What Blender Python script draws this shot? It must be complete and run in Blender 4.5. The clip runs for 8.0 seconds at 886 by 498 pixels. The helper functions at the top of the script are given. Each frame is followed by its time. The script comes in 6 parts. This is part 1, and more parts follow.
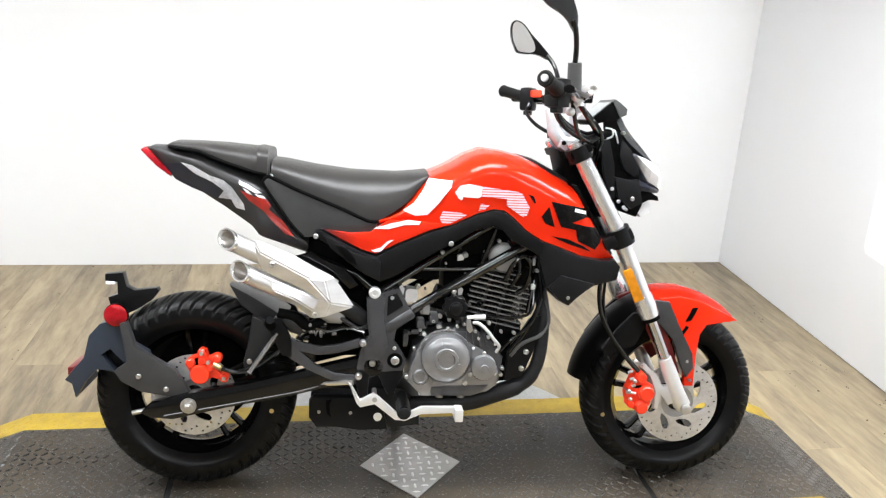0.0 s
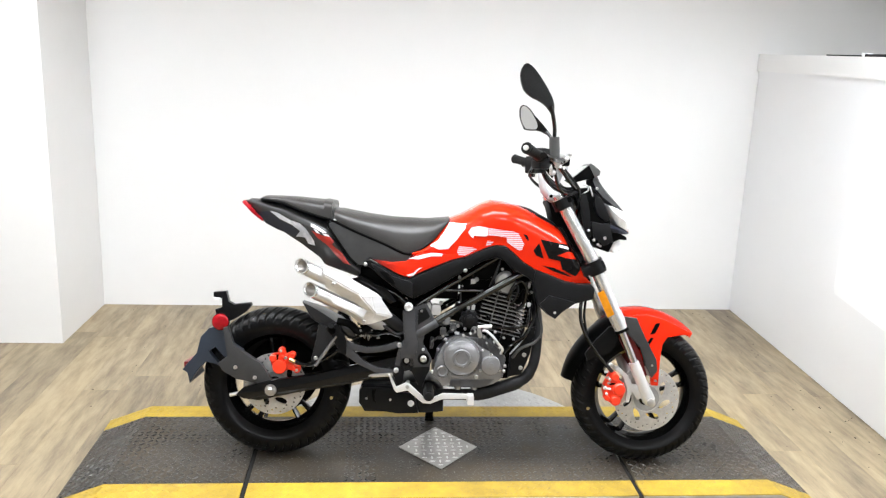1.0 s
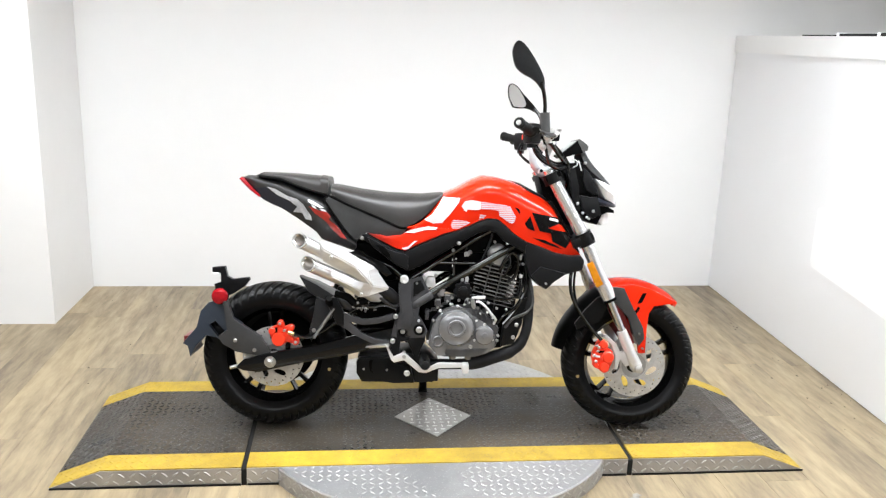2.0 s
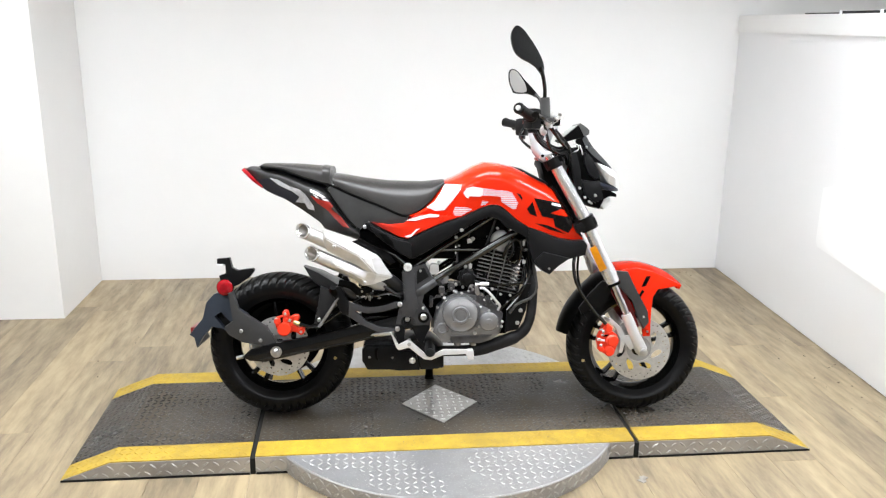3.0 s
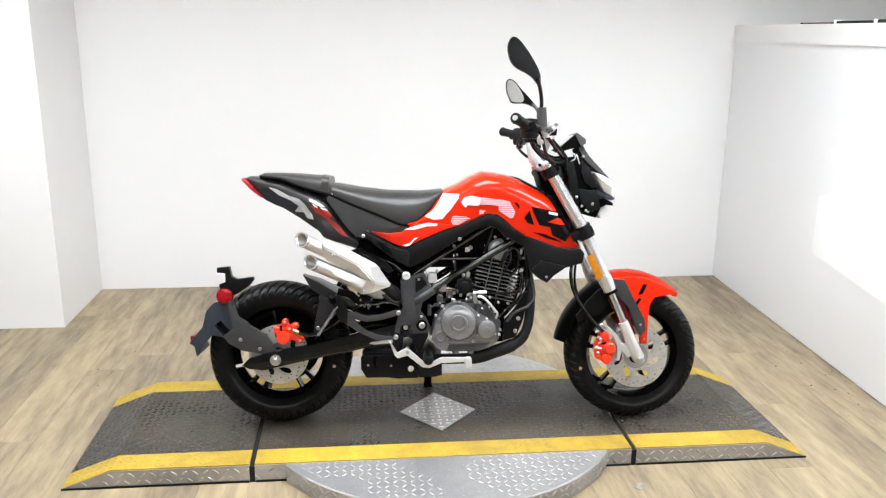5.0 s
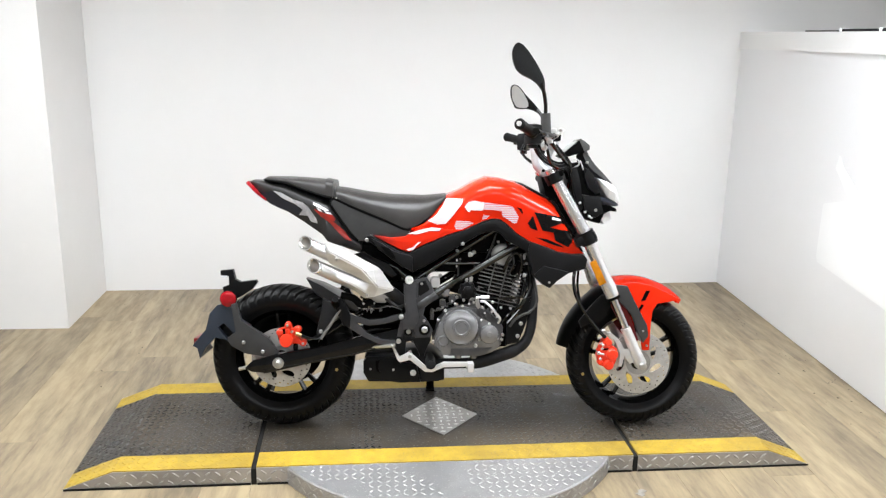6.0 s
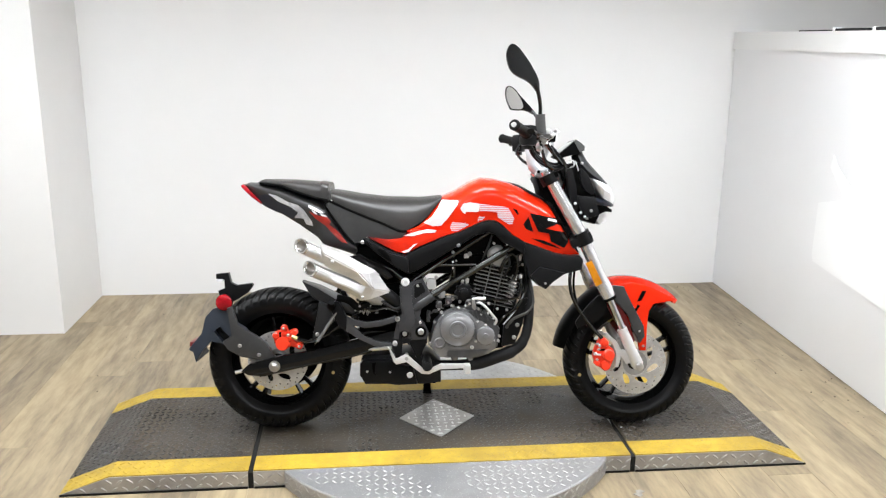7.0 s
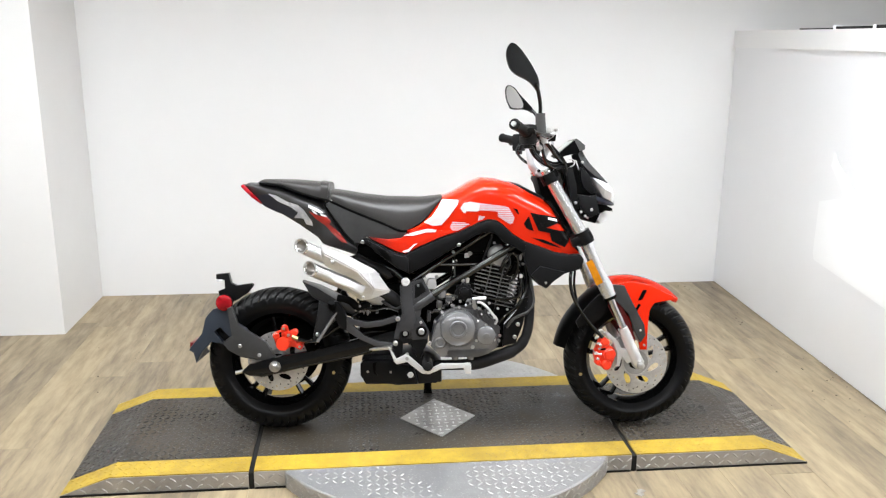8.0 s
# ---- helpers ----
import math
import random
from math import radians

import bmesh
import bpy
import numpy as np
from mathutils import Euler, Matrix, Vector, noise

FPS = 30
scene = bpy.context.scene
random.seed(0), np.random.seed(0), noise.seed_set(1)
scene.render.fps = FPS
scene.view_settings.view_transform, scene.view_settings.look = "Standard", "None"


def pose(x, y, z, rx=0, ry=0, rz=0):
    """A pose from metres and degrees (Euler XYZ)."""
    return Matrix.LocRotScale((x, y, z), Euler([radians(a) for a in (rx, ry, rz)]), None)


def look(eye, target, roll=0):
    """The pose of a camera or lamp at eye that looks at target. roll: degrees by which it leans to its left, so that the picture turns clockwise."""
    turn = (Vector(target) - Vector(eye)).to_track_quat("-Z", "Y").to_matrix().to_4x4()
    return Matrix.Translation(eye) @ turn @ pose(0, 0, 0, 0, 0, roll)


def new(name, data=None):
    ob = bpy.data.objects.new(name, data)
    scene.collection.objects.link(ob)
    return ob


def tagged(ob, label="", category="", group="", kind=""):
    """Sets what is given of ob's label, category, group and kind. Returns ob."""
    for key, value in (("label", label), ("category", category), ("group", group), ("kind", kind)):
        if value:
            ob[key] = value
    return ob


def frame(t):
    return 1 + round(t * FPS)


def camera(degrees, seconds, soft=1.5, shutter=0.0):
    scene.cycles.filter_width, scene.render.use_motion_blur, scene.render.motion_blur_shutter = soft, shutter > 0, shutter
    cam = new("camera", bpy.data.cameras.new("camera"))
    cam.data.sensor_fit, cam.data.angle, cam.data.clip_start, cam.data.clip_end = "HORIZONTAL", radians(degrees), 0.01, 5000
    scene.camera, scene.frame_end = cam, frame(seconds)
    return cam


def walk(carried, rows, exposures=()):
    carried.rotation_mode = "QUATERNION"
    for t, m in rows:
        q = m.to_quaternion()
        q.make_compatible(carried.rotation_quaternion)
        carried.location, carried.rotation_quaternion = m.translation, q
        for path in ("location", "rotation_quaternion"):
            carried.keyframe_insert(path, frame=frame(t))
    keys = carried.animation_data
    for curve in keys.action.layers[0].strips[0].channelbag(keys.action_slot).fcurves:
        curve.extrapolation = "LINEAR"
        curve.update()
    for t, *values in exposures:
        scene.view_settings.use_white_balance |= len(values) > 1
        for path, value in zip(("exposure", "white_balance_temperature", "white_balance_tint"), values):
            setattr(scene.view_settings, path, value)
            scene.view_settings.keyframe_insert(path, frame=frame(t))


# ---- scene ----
cam = camera(56.8, 8.0, soft=1.25)
PATH = [
    (0, (-0.228, -1.832, 1.307), (-0.012, 0.050, 0.668), 3.46),
    (0.1, (-0.234, -1.901, 1.315), (-0.017, -0.011, 0.697), 3.55),
    (0.2, (-0.225, -1.981, 1.334), (-0.014, -0.072, 0.776), 3.62),
    (0.3, (-0.217, -2.063, 1.335), (-0.022, -0.148, 0.792), 2.99),
    (0.4, (-0.200, -2.141, 1.339), (-0.046, -0.222, 0.798), 3.96),
    (0.5, (-0.184, -2.220, 1.334), (-0.059, -0.295, 0.807), 4.63),
    (0.6, (-0.154, -2.281, 1.339), (-0.044, -0.353, 0.819), 5.14),
    (0.7, (-0.137, -2.343, 1.346), (-0.049, -0.410, 0.839), 4.46),
    (0.8, (-0.120, -2.401, 1.357), (-0.055, -0.465, 0.862), 4.15),
    (0.9, (-0.118, -2.451, 1.370), (-0.068, -0.510, 0.889), 3.40),
    (1, (-0.132, -2.502, 1.383), (-0.088, -0.560, 0.906), 2.23),
    (1.1, (-0.144, -2.529, 1.373), (-0.110, -0.590, 0.884), 2.19),
    (1.2, (-0.159, -2.542, 1.378), (-0.120, -0.609, 0.867), 1.69),
    (1.3, (-0.172, -2.555, 1.375), (-0.099, -0.619, 0.882), 1.49),
    (1.4, (-0.185, -2.564, 1.376), (-0.096, -0.628, 0.881), 0.82),
    (1.5, (-0.193, -2.577, 1.373), (-0.101, -0.643, 0.869), 1.26),
    (1.7, (-0.194, -2.584, 1.361), (-0.087, -0.650, 0.865), 2.27),
    (2.8, (-0.175, -2.586, 1.351), (-0.091, -0.661, 0.813), 1.02),
    (3, (-0.172, -2.590, 1.356), (-0.090, -0.664, 0.822), 0.81),
    (3.5, (-0.169, -2.595, 1.360), (-0.091, -0.668, 0.833), 0.80),
    (4, (-0.169, -2.602, 1.362), (-0.080, -0.672, 0.846), 0.87),
    (4.5, (-0.169, -2.606, 1.362), (-0.082, -0.676, 0.845), 0.57),
    (6, (-0.164, -2.615, 1.366), (-0.092, -0.681, 0.861), 1.11),
    (6.5, (-0.163, -2.614, 1.361), (-0.084, -0.680, 0.859), 0.92),
    (7, (-0.161, -2.614, 1.362), (-0.081, -0.679, 0.864), 0.73),
    (7.5, (-0.160, -2.612, 1.363), (-0.083, -0.677, 0.865), 0.85),
    (8, (-0.159, -2.610, 1.361), (-0.081, -0.675, 0.862), 0.55),
]
walk(cam, [(t, look(eye, target, roll)) for t, eye, target, roll in PATH], exposures=[(0, 0.12), (1.5, 0.1), (3.0, 0.03), (4.7, 0.03), (5.8, -0.06), (8, -0.06)])

# ---- world and light ----
world = bpy.data.worlds.new("world")
scene.world = world
world.use_nodes = True
world.node_tree.nodes["Background"].inputs[0].default_value = (0.9, 0.95, 1.0, 1)
world.node_tree.nodes["Background"].inputs[1].default_value = 0.3
scene.view_settings.exposure = 0.0

ROOM = pose(0, 0, 0, 0, 0, 3.8)          # the room and the stand are turned a little against the motorcycle
DECK = 0.06                              # height of the stand's deck
LEAN = -9.7                              # the motorcycle leans on its side stand
BIKE = pose(0, 0, DECK, LEAN, 0, 0)


# ---- materials ----
def material(name, colour, rough=0.5, metal=0.0, vary=0.0, scale=20.0, bump=0.0, bump_scale=200.0, coat=0.0,
             colour2=None, emit=0.0, specular=0.5, stretch=(1, 1, 1), random_tint=0.0, rough_vary=0.0, knots=False, stripes=0.0, speckle=0.0, fade=None):
    m = bpy.data.materials.new(name)
    m.use_nodes = True
    nt = m.node_tree
    b = nt.nodes["Principled BSDF"]
    link = nt.links.new
    b.inputs["Base Color"].default_value = (*colour, 1)
    b.inputs["Roughness"].default_value = rough
    b.inputs["Metallic"].default_value = metal
    b.inputs["Specular IOR Level"].default_value = specular
    b.inputs["Coat Weight"].default_value = coat
    b.inputs["Coat Roughness"].default_value = 0.04
    if emit:
        b.inputs["Emission Color"].default_value = (*colour, 1)
        b.inputs["Emission Strength"].default_value = emit
    coord = nt.nodes.new("ShaderNodeTexCoord")
    mapping = nt.nodes.new("ShaderNodeMapping")
    mapping.inputs["Scale"].default_value = stretch
    link(coord.outputs["Object"], mapping.inputs["Vector"])
    if random_tint:
        place = nt.nodes.new("ShaderNodeObjectInfo")
        far = nt.nodes.new("ShaderNodeVectorMath")
        far.operation = "SCALE"
        far.inputs[0].default_value = (37.0, 91.0, 13.0)
        link(place.outputs["Random"], far.inputs["Scale"])
        link(far.outputs[0], mapping.inputs["Location"])
    if vary or colour2:
        n = nt.nodes.new("ShaderNodeTexNoise")
        n.inputs["Scale"].default_value = scale
        n.inputs["Detail"].default_value = 6
        n.inputs["Roughness"].default_value = 0.65
        link(mapping.outputs[0], n.inputs["Vector"])
        n2 = nt.nodes.new("ShaderNodeTexNoise")
        n2.inputs["Scale"].default_value = scale * 0.17
        n2.inputs["Detail"].default_value = 3
        link(mapping.outputs[0], n2.inputs["Vector"])
        add = nt.nodes.new("ShaderNodeMath")
        add.operation = "ADD"
        link(n.outputs["Fac"], add.inputs[0])
        link(n2.outputs["Fac"], add.inputs[1])
        ramp = nt.nodes.new("ShaderNodeMapRange")
        ramp.inputs["From Min"].default_value = 0.75
        ramp.inputs["From Max"].default_value = 1.25
        link(add.outputs[0], ramp.inputs["Value"])
        mix = nt.nodes.new("ShaderNodeMix")
        mix.data_type = "RGBA"
        c2 = colour2 if colour2 else tuple(c * (1 - vary) for c in colour)
        c1 = colour if colour2 else tuple(min(1, c * (1 + vary)) for c in colour)
        mix.inputs["A"].default_value = (*c1, 1)
        mix.inputs["B"].default_value = (*c2, 1)
        link(ramp.outputs[0], mix.inputs["Factor"])
        out = mix.outputs["Result"]
        if random_tint:
            info = nt.nodes.new("ShaderNodeObjectInfo")
            mr = nt.nodes.new("ShaderNodeMapRange")
            mr.inputs["To Min"].default_value = 1 - random_tint
            mr.inputs["To Max"].default_value = 1 + random_tint
            link(info.outputs["Random"], mr.inputs["Value"])
            hsv = nt.nodes.new("ShaderNodeHueSaturation")
            link(mr.outputs[0], hsv.inputs["Value"])
            link(out, hsv.inputs["Color"])
            out = hsv.outputs["Color"]
        if knots:
            cells = nt.nodes.new("ShaderNodeTexVoronoi")
            cells.inputs["Scale"].default_value = 2.6
            link(mapping.outputs[0], cells.inputs["Vector"])
            dot = nt.nodes.new("ShaderNodeMapRange")
            dot.inputs["From Min"].default_value = 0.010
            dot.inputs["From Max"].default_value = 0.022
            dot.inputs["To Min"].default_value = 1.0
            dot.inputs["To Max"].default_value = 0.0
            link(cells.outputs["Distance"], dot.inputs["Value"])
            dark = nt.nodes.new("ShaderNodeMix")
            dark.data_type = "RGBA"
            dark.inputs["B"].default_value = (0.035, 0.025, 0.018, 1)
            link(dot.outputs[0], dark.inputs["Factor"])
            link(out, dark.inputs["A"])
            out = dark.outputs["Result"]
        if speckle:
            grit = nt.nodes.new("ShaderNodeTexNoise")
            grit.inputs["Scale"].default_value = 170
            grit.inputs["Detail"].default_value = 2
            link(coord.outputs["Object"], grit.inputs["Vector"])
            cut = nt.nodes.new("ShaderNodeMapRange")
            cut.inputs["From Min"].default_value = 0.62
            cut.inputs["From Max"].default_value = 0.80
            link(grit.outputs["Fac"], cut.inputs["Value"])
            light = nt.nodes.new("ShaderNodeMix")
            light.data_type = "RGBA"
            light.inputs["B"].default_value = (speckle, speckle, speckle * 0.95, 1)
            link(cut.outputs[0], light.inputs["Factor"])
            link(out, light.inputs["A"])
            out = light.outputs["Result"]
        if stripes:
            axis = nt.nodes.new("ShaderNodeSeparateXYZ")
            link(coord.outputs["Object"], axis.inputs[0])
            wave = nt.nodes.new("ShaderNodeMath")
            wave.operation = "PINGPONG"
            wave.inputs[1].default_value = stripes
            link(axis.outputs["Z"], wave.inputs[0])
            cut = nt.nodes.new("ShaderNodeMath")
            cut.operation = "GREATER_THAN"
            cut.inputs[1].default_value = stripes * 0.72
            link(wave.outputs[0], cut.inputs[0])
            bands = nt.nodes.new("ShaderNodeMix")
            bands.data_type = "RGBA"
            bands.inputs["B"].default_value = (0.70, 0.03, 0.015, 1)
            link(cut.outputs[0], bands.inputs["Factor"])
            link(out, bands.inputs["A"])
            out = bands.outputs["Result"]
        # dark at low x, blending into the base colour along x
        if fade:
            across = nt.nodes.new("ShaderNodeSeparateXYZ")
            link(coord.outputs["Object"], across.inputs[0])
            wave = nt.nodes.new("ShaderNodeMath")
            wave.operation = "MULTIPLY_ADD"
            wave.inputs[1].default_value = 0.05
            link(n.outputs["Fac"], wave.inputs[0])
            link(across.outputs["X"], wave.inputs[2])
            step = nt.nodes.new("ShaderNodeMapRange")
            step.inputs["From Min"].default_value, step.inputs["From Max"].default_value = fade
            link(wave.outputs[0], step.inputs["Value"])
            fade_mix = nt.nodes.new("ShaderNodeMix")
            fade_mix.data_type = "RGBA"
            fade_mix.inputs["A"].default_value = (0.020, 0.018, 0.018, 1)
            link(step.outputs[0], fade_mix.inputs["Factor"])
            link(out, fade_mix.inputs["B"])
            out = fade_mix.outputs["Result"]
        link(out, b.inputs["Base Color"])
        if rough_vary:
            rr = nt.nodes.new("ShaderNodeMapRange")
            rr.inputs["From Min"].default_value = 0.35
            rr.inputs["From Max"].default_value = 0.65
            rr.inputs["To Min"].default_value = max(0.02, rough - rough_vary)
            rr.inputs["To Max"].default_value = min(1.0, rough + rough_vary)
            link(n.outputs["Fac"], rr.inputs["Value"])
            link(rr.outputs[0], b.inputs["Roughness"])
    if bump:
        nb = nt.nodes.new("ShaderNodeTexNoise")
        nb.inputs["Scale"].default_value = bump_scale
        nb.inputs["Detail"].default_value = 4
        link(mapping.outputs[0], nb.inputs["Vector"])
        bp = nt.nodes.new("ShaderNodeBump")
        bp.inputs["Strength"].default_value = bump
        bp.inputs["Distance"].default_value = 0.002
        link(nb.outputs["Fac"], bp.inputs["Height"])
        link(bp.outputs[0], b.inputs["Normal"])
    return m


M = {}
M["wall"] = material("white_wall_paint", (0.80, 0.80, 0.80), 0.45, vary=0.015, scale=3, bump=0.06, bump_scale=60)
M["wall_gloss"] = material("glossy_white_panel", (0.77, 0.775, 0.79), 0.32, vary=0.015, scale=2, bump=0.02, bump_scale=40)
M["ceiling"] = material("ceiling_paint", (0.75, 0.75, 0.75), 0.8, vary=0.03, scale=5)
M["plank"] = material("vinyl_oak_plank", (0.37, 0.291, 0.178), 0.42, scale=6.0, colour2=(0.158, 0.125, 0.087), stretch=(4.6, 0.75, 1),
                      bump=0.08, bump_scale=60, random_tint=0.07, rough_vary=0.08, specular=0.35, knots=True)
M["plank_far"] = material("vinyl_oak_floor", (0.37, 0.291, 0.178), 0.42, scale=6.0, colour2=(0.158, 0.125, 0.087), stretch=(4.6, 0.75, 1), bump=0.08, bump_scale=60, specular=0.35)
M["far_wall"] = material("grey_showroom_paint", (0.56, 0.565, 0.575), 0.6, vary=0.05, scale=3)
M["tape"] = material("dusty_grey_tape", (0.23, 0.22, 0.205), 0.5, vary=0.3, scale=60)
M["grit"] = material("dark_grit", (0.045, 0.035, 0.025), 0.8, vary=0.3, scale=80)
M["floor"] = material("floor_joint", (0.2, 0.16, 0.11), 0.7, vary=0.2, scale=10)
M["deck"] = material("black_rubber_deck", (0.0105, 0.0098, 0.009), 0.42, scale=7, colour2=(0.074, 0.057, 0.038), bump=0.4, bump_scale=140, rough_vary=0.16, specular=0.34, speckle=0.26)
M["tread"] = material("rubber_tread_bar", (0.014, 0.014, 0.0136), 0.34, scale=9, colour2=(0.052, 0.046, 0.040), bump=0.15, bump_scale=140, rough_vary=0.12, specular=0.45, speckle=0.2)
M["yellow"] = material("yellow_edge_paint", (0.49, 0.335, 0.034), 0.5, scale=16, colour2=(0.30, 0.20, 0.03), bump=0.2, bump_scale=90, specular=0.3, speckle=0.12)
M["plate"] = material("diamond_plate_aluminium", (0.46, 0.45, 0.435), 0.38, 0.5, scale=14, colour2=(0.33, 0.318, 0.30), bump=0.1, bump_scale=150, rough_vary=0.1)
M["plate_bar"] = material("diamond_plate_bar", (0.43, 0.43, 0.427), 0.42, 0.7, vary=0.14, scale=60)
M["plate_worn"] = material("scuffed_aluminium", (0.46, 0.465, 0.475), 0.42, 0.65, scale=5, colour2=(0.33, 0.325, 0.32), bump=0.15, bump_scale=150, rough_vary=0.14, speckle=0.7)
# white of the imitated wall reflection, also used for the strip clips
M["white_patch"] = material("patch_and_clip_white", (0.93, 0.94, 0.95), 0.2, vary=0.01, scale=4)
M["gap"] = material("black_gap_rubber", (0.012, 0.012, 0.012), 0.7, vary=0.2, specular=0.2)
M["lamp"] = material("lamp_diffuser", (0.925, 0.96, 1.0), 0.5, emit=24.5)
M["lamp_dim"] = material("dim_lamp_diffuser", (0.925, 0.96, 1.0), 0.5, emit=16.0)
M["lamp_frame"] = material("lamp_frame_white", (0.75, 0.75, 0.75), 0.4, vary=0.03)
M["tyre"] = material("tyre_rubber", (0.0036, 0.0036, 0.004), 0.32, vary=0.4, scale=30, bump=0.15, bump_scale=150, specular=0.15)
M["tread_rubber"] = material("dusty_tread_rubber", (0.0068, 0.0067, 0.0066), 0.40, vary=0.45, scale=26, bump=0.2, bump_scale=150, specular=0.16)
M["rim"] = material("black_wheel_paint", (0.0025, 0.0025, 0.0025), 0.12, vary=0.15, scale=30, specular=0.4)
M["diamond_bar"] = material("bright_tread_bar", (0.78, 0.78, 0.77), 0.28, 0.7, vary=0.12, scale=60)
M["gloss_black"] = material("gloss_black_paint", (0.0024, 0.0024, 0.0026), 0.09, vary=0.1, scale=30, specular=0.42)
M["plastic"] = material("matt_black_plastic", (0.0058, 0.0058, 0.0062), 0.30, vary=0.15, scale=60, bump=0.12, bump_scale=900, specular=0.13)
M["dark"] = material("dark_rubber", (0.0018, 0.0018, 0.0018), 0.5, vary=0.2, scale=40, specular=0.04)
M["bore"] = material("silencer_bore", (0.30, 0.28, 0.26), 0.4, 0.8, vary=0.3, scale=60)
M["rubber"] = material("grip_rubber", (0.010, 0.010, 0.010), 0.6, vary=0.1, scale=60, bump=0.2, bump_scale=500, specular=0.12)
M["seat"] = material("seat_vinyl", (0.029, 0.0272, 0.0262), 0.32, vary=0.14, scale=30, bump=0.25, bump_scale=700, specular=0.32)
M["engine"] = material("grey_engine_paint", (0.24, 0.24, 0.247), 0.24, 0.6, vary=0.16, scale=30, bump=0.12, bump_scale=300, specular=0.35)
M["riser"] = material("polished_riser_alloy", (0.50, 0.505, 0.52), 0.30, 0.4, vary=0.10, scale=40, bump=0.05, bump_scale=300, specular=0.3)
M["engine_black"] = material("black_engine_paint", (0.003, 0.003, 0.003), 0.4, 0.1, vary=0.15, scale=30, specular=0.06)
M["fin"] = material("cylinder_fin_paint", (0.23, 0.23, 0.232), 0.26, 0.55, vary=0.4, scale=40, specular=0.3)
M["case_dark"] = material("dark_crankcase_paint", (0.08, 0.08, 0.083), 0.3, 0.5, vary=0.2, scale=40, bump=0.12, bump_scale=300, specular=0.25)
M["frame_gloss"] = material("gloss_black_frame_enamel", (0.0045, 0.0045, 0.0047), 0.07, vary=0.1, scale=30, specular=0.9)
M["ring"] = material("bright_outlet_ring", (0.80, 0.80, 0.80), 0.25, 0.9, vary=0.04, scale=60)
M["pipe"] = material("black_exhaust_coating", (0.013, 0.013, 0.014), 0.42, vary=0.35, scale=30, specular=0.14)
M["exhaust"] = material("brushed_stainless", (0.70, 0.697, 0.695), 0.36, 0.75, scale=16, colour2=(0.50, 0.49, 0.485), stretch=(0.5, 1, 2.4), bump=0.06, bump_scale=160, rough_vary=0.08)
M["aluminium"] = material("polished_aluminium", (0.82, 0.82, 0.82), 0.3, 0.6, vary=0.05, scale=40)
M["cast"] = material("silver_cast_paint", (0.64, 0.64, 0.64), 0.32, 0.55, vary=0.06, scale=40, bump=0.05, bump_scale=400)
M["cast_dull"] = material("dull_cast_aluminium", (0.36, 0.36, 0.36), 0.45, 0.6, vary=0.1, scale=40)
M["steel"] = material("zinc_steel", (0.50, 0.495, 0.485), 0.3, 0.95, vary=0.1, scale=80)
M["brass"] = material("brass_fitting", (0.55, 0.43, 0.20), 0.35, 0.9, vary=0.1, scale=60)
M["chrome"] = material("hard_chrome", (0.50, 0.50, 0.51), 0.1, 1.0, vary=0.02, scale=30)
M["fork"] = material("silver_fork_tube", (0.66, 0.66, 0.67), 0.27, 0.8, vary=0.03, scale=30)
M["disc"] = material("brake_disc_steel", (0.56, 0.555, 0.545), 0.36, 0.75, vary=0.16, scale=90, bump=0.05, bump_scale=300)
M["caliper"] = material("red_caliper_paint", (0.78, 0.038, 0.010), 0.35, vary=0.05, scale=40)
M["red_lens"] = material("red_plastic_lens", (0.28, 0.006, 0.010), 0.18, vary=0.25, scale=90, specular=0.3)
M["red_dark"] = material("dark_red_plastic", (0.16, 0.007, 0.008), 0.35, vary=0.1, scale=40)
M["amber"] = material("amber_plastic_lens", (0.56, 0.21, 0.008), 0.2, vary=0.22, scale=70)
M["clear"] = material("clear_lens_plastic", (0.90, 0.91, 0.93), 0.22, scale=38, colour2=(0.70, 0.71, 0.74))
M["bezel"] = material("grey_bezel_plastic", (0.06, 0.06, 0.059), 0.4, vary=0.1, scale=40, specular=0.3)
M["smoke"] = material("smoked_screen", (0.075, 0.075, 0.077), 0.2, vary=0.05, scale=20, specular=0.25)
M["screen"] = material("display_glass", (0.26, 0.262, 0.26), 0.3, vary=0.04, scale=20, specular=0.3)
M["film"] = material("blue_grey_plastic", (0.026, 0.033, 0.046), 0.33, vary=0.1, scale=20, bump=0.06, bump_scale=300, specular=0.3)
M["film_dark"] = material("dark_blue_plastic", (0.026, 0.030, 0.045), 0.32, vary=0.1, scale=20, specular=0.25)
M["mirror_back"] = material("mirror_shell", (0.005, 0.005, 0.005), 0.26, vary=0.05, scale=40, specular=0.14)
M["mirror"] = material("mirror_silver", (0.9, 0.9, 0.9), 0.02, 1.0)
M["decal_white"] = material("white_sticker", (0.76, 0.74, 0.75), 0.3, coat=0.3, vary=0.05, scale=30)
M["decal_black"] = material("black_sticker", (0.005, 0.0045, 0.0045), 0.25, coat=0.1, vary=0.08, scale=30, specular=0.12)
M["decal_stripes"] = material("striped_sticker", (0.70, 0.60, 0.67), 0.3, coat=0.2, vary=0.02, scale=30, stripes=0.0030)
M["decal_red"] = material("red_sticker", (0.66, 0.026, 0.012), 0.3, coat=0.3, scale=22, colour2=(0.26, 0.012, 0.009))
M["red"] = material("red_gloss_paint", (0.73, 0.023, 0.005), 0.16, coat=0.25, vary=0.03, scale=8, specular=0.16)
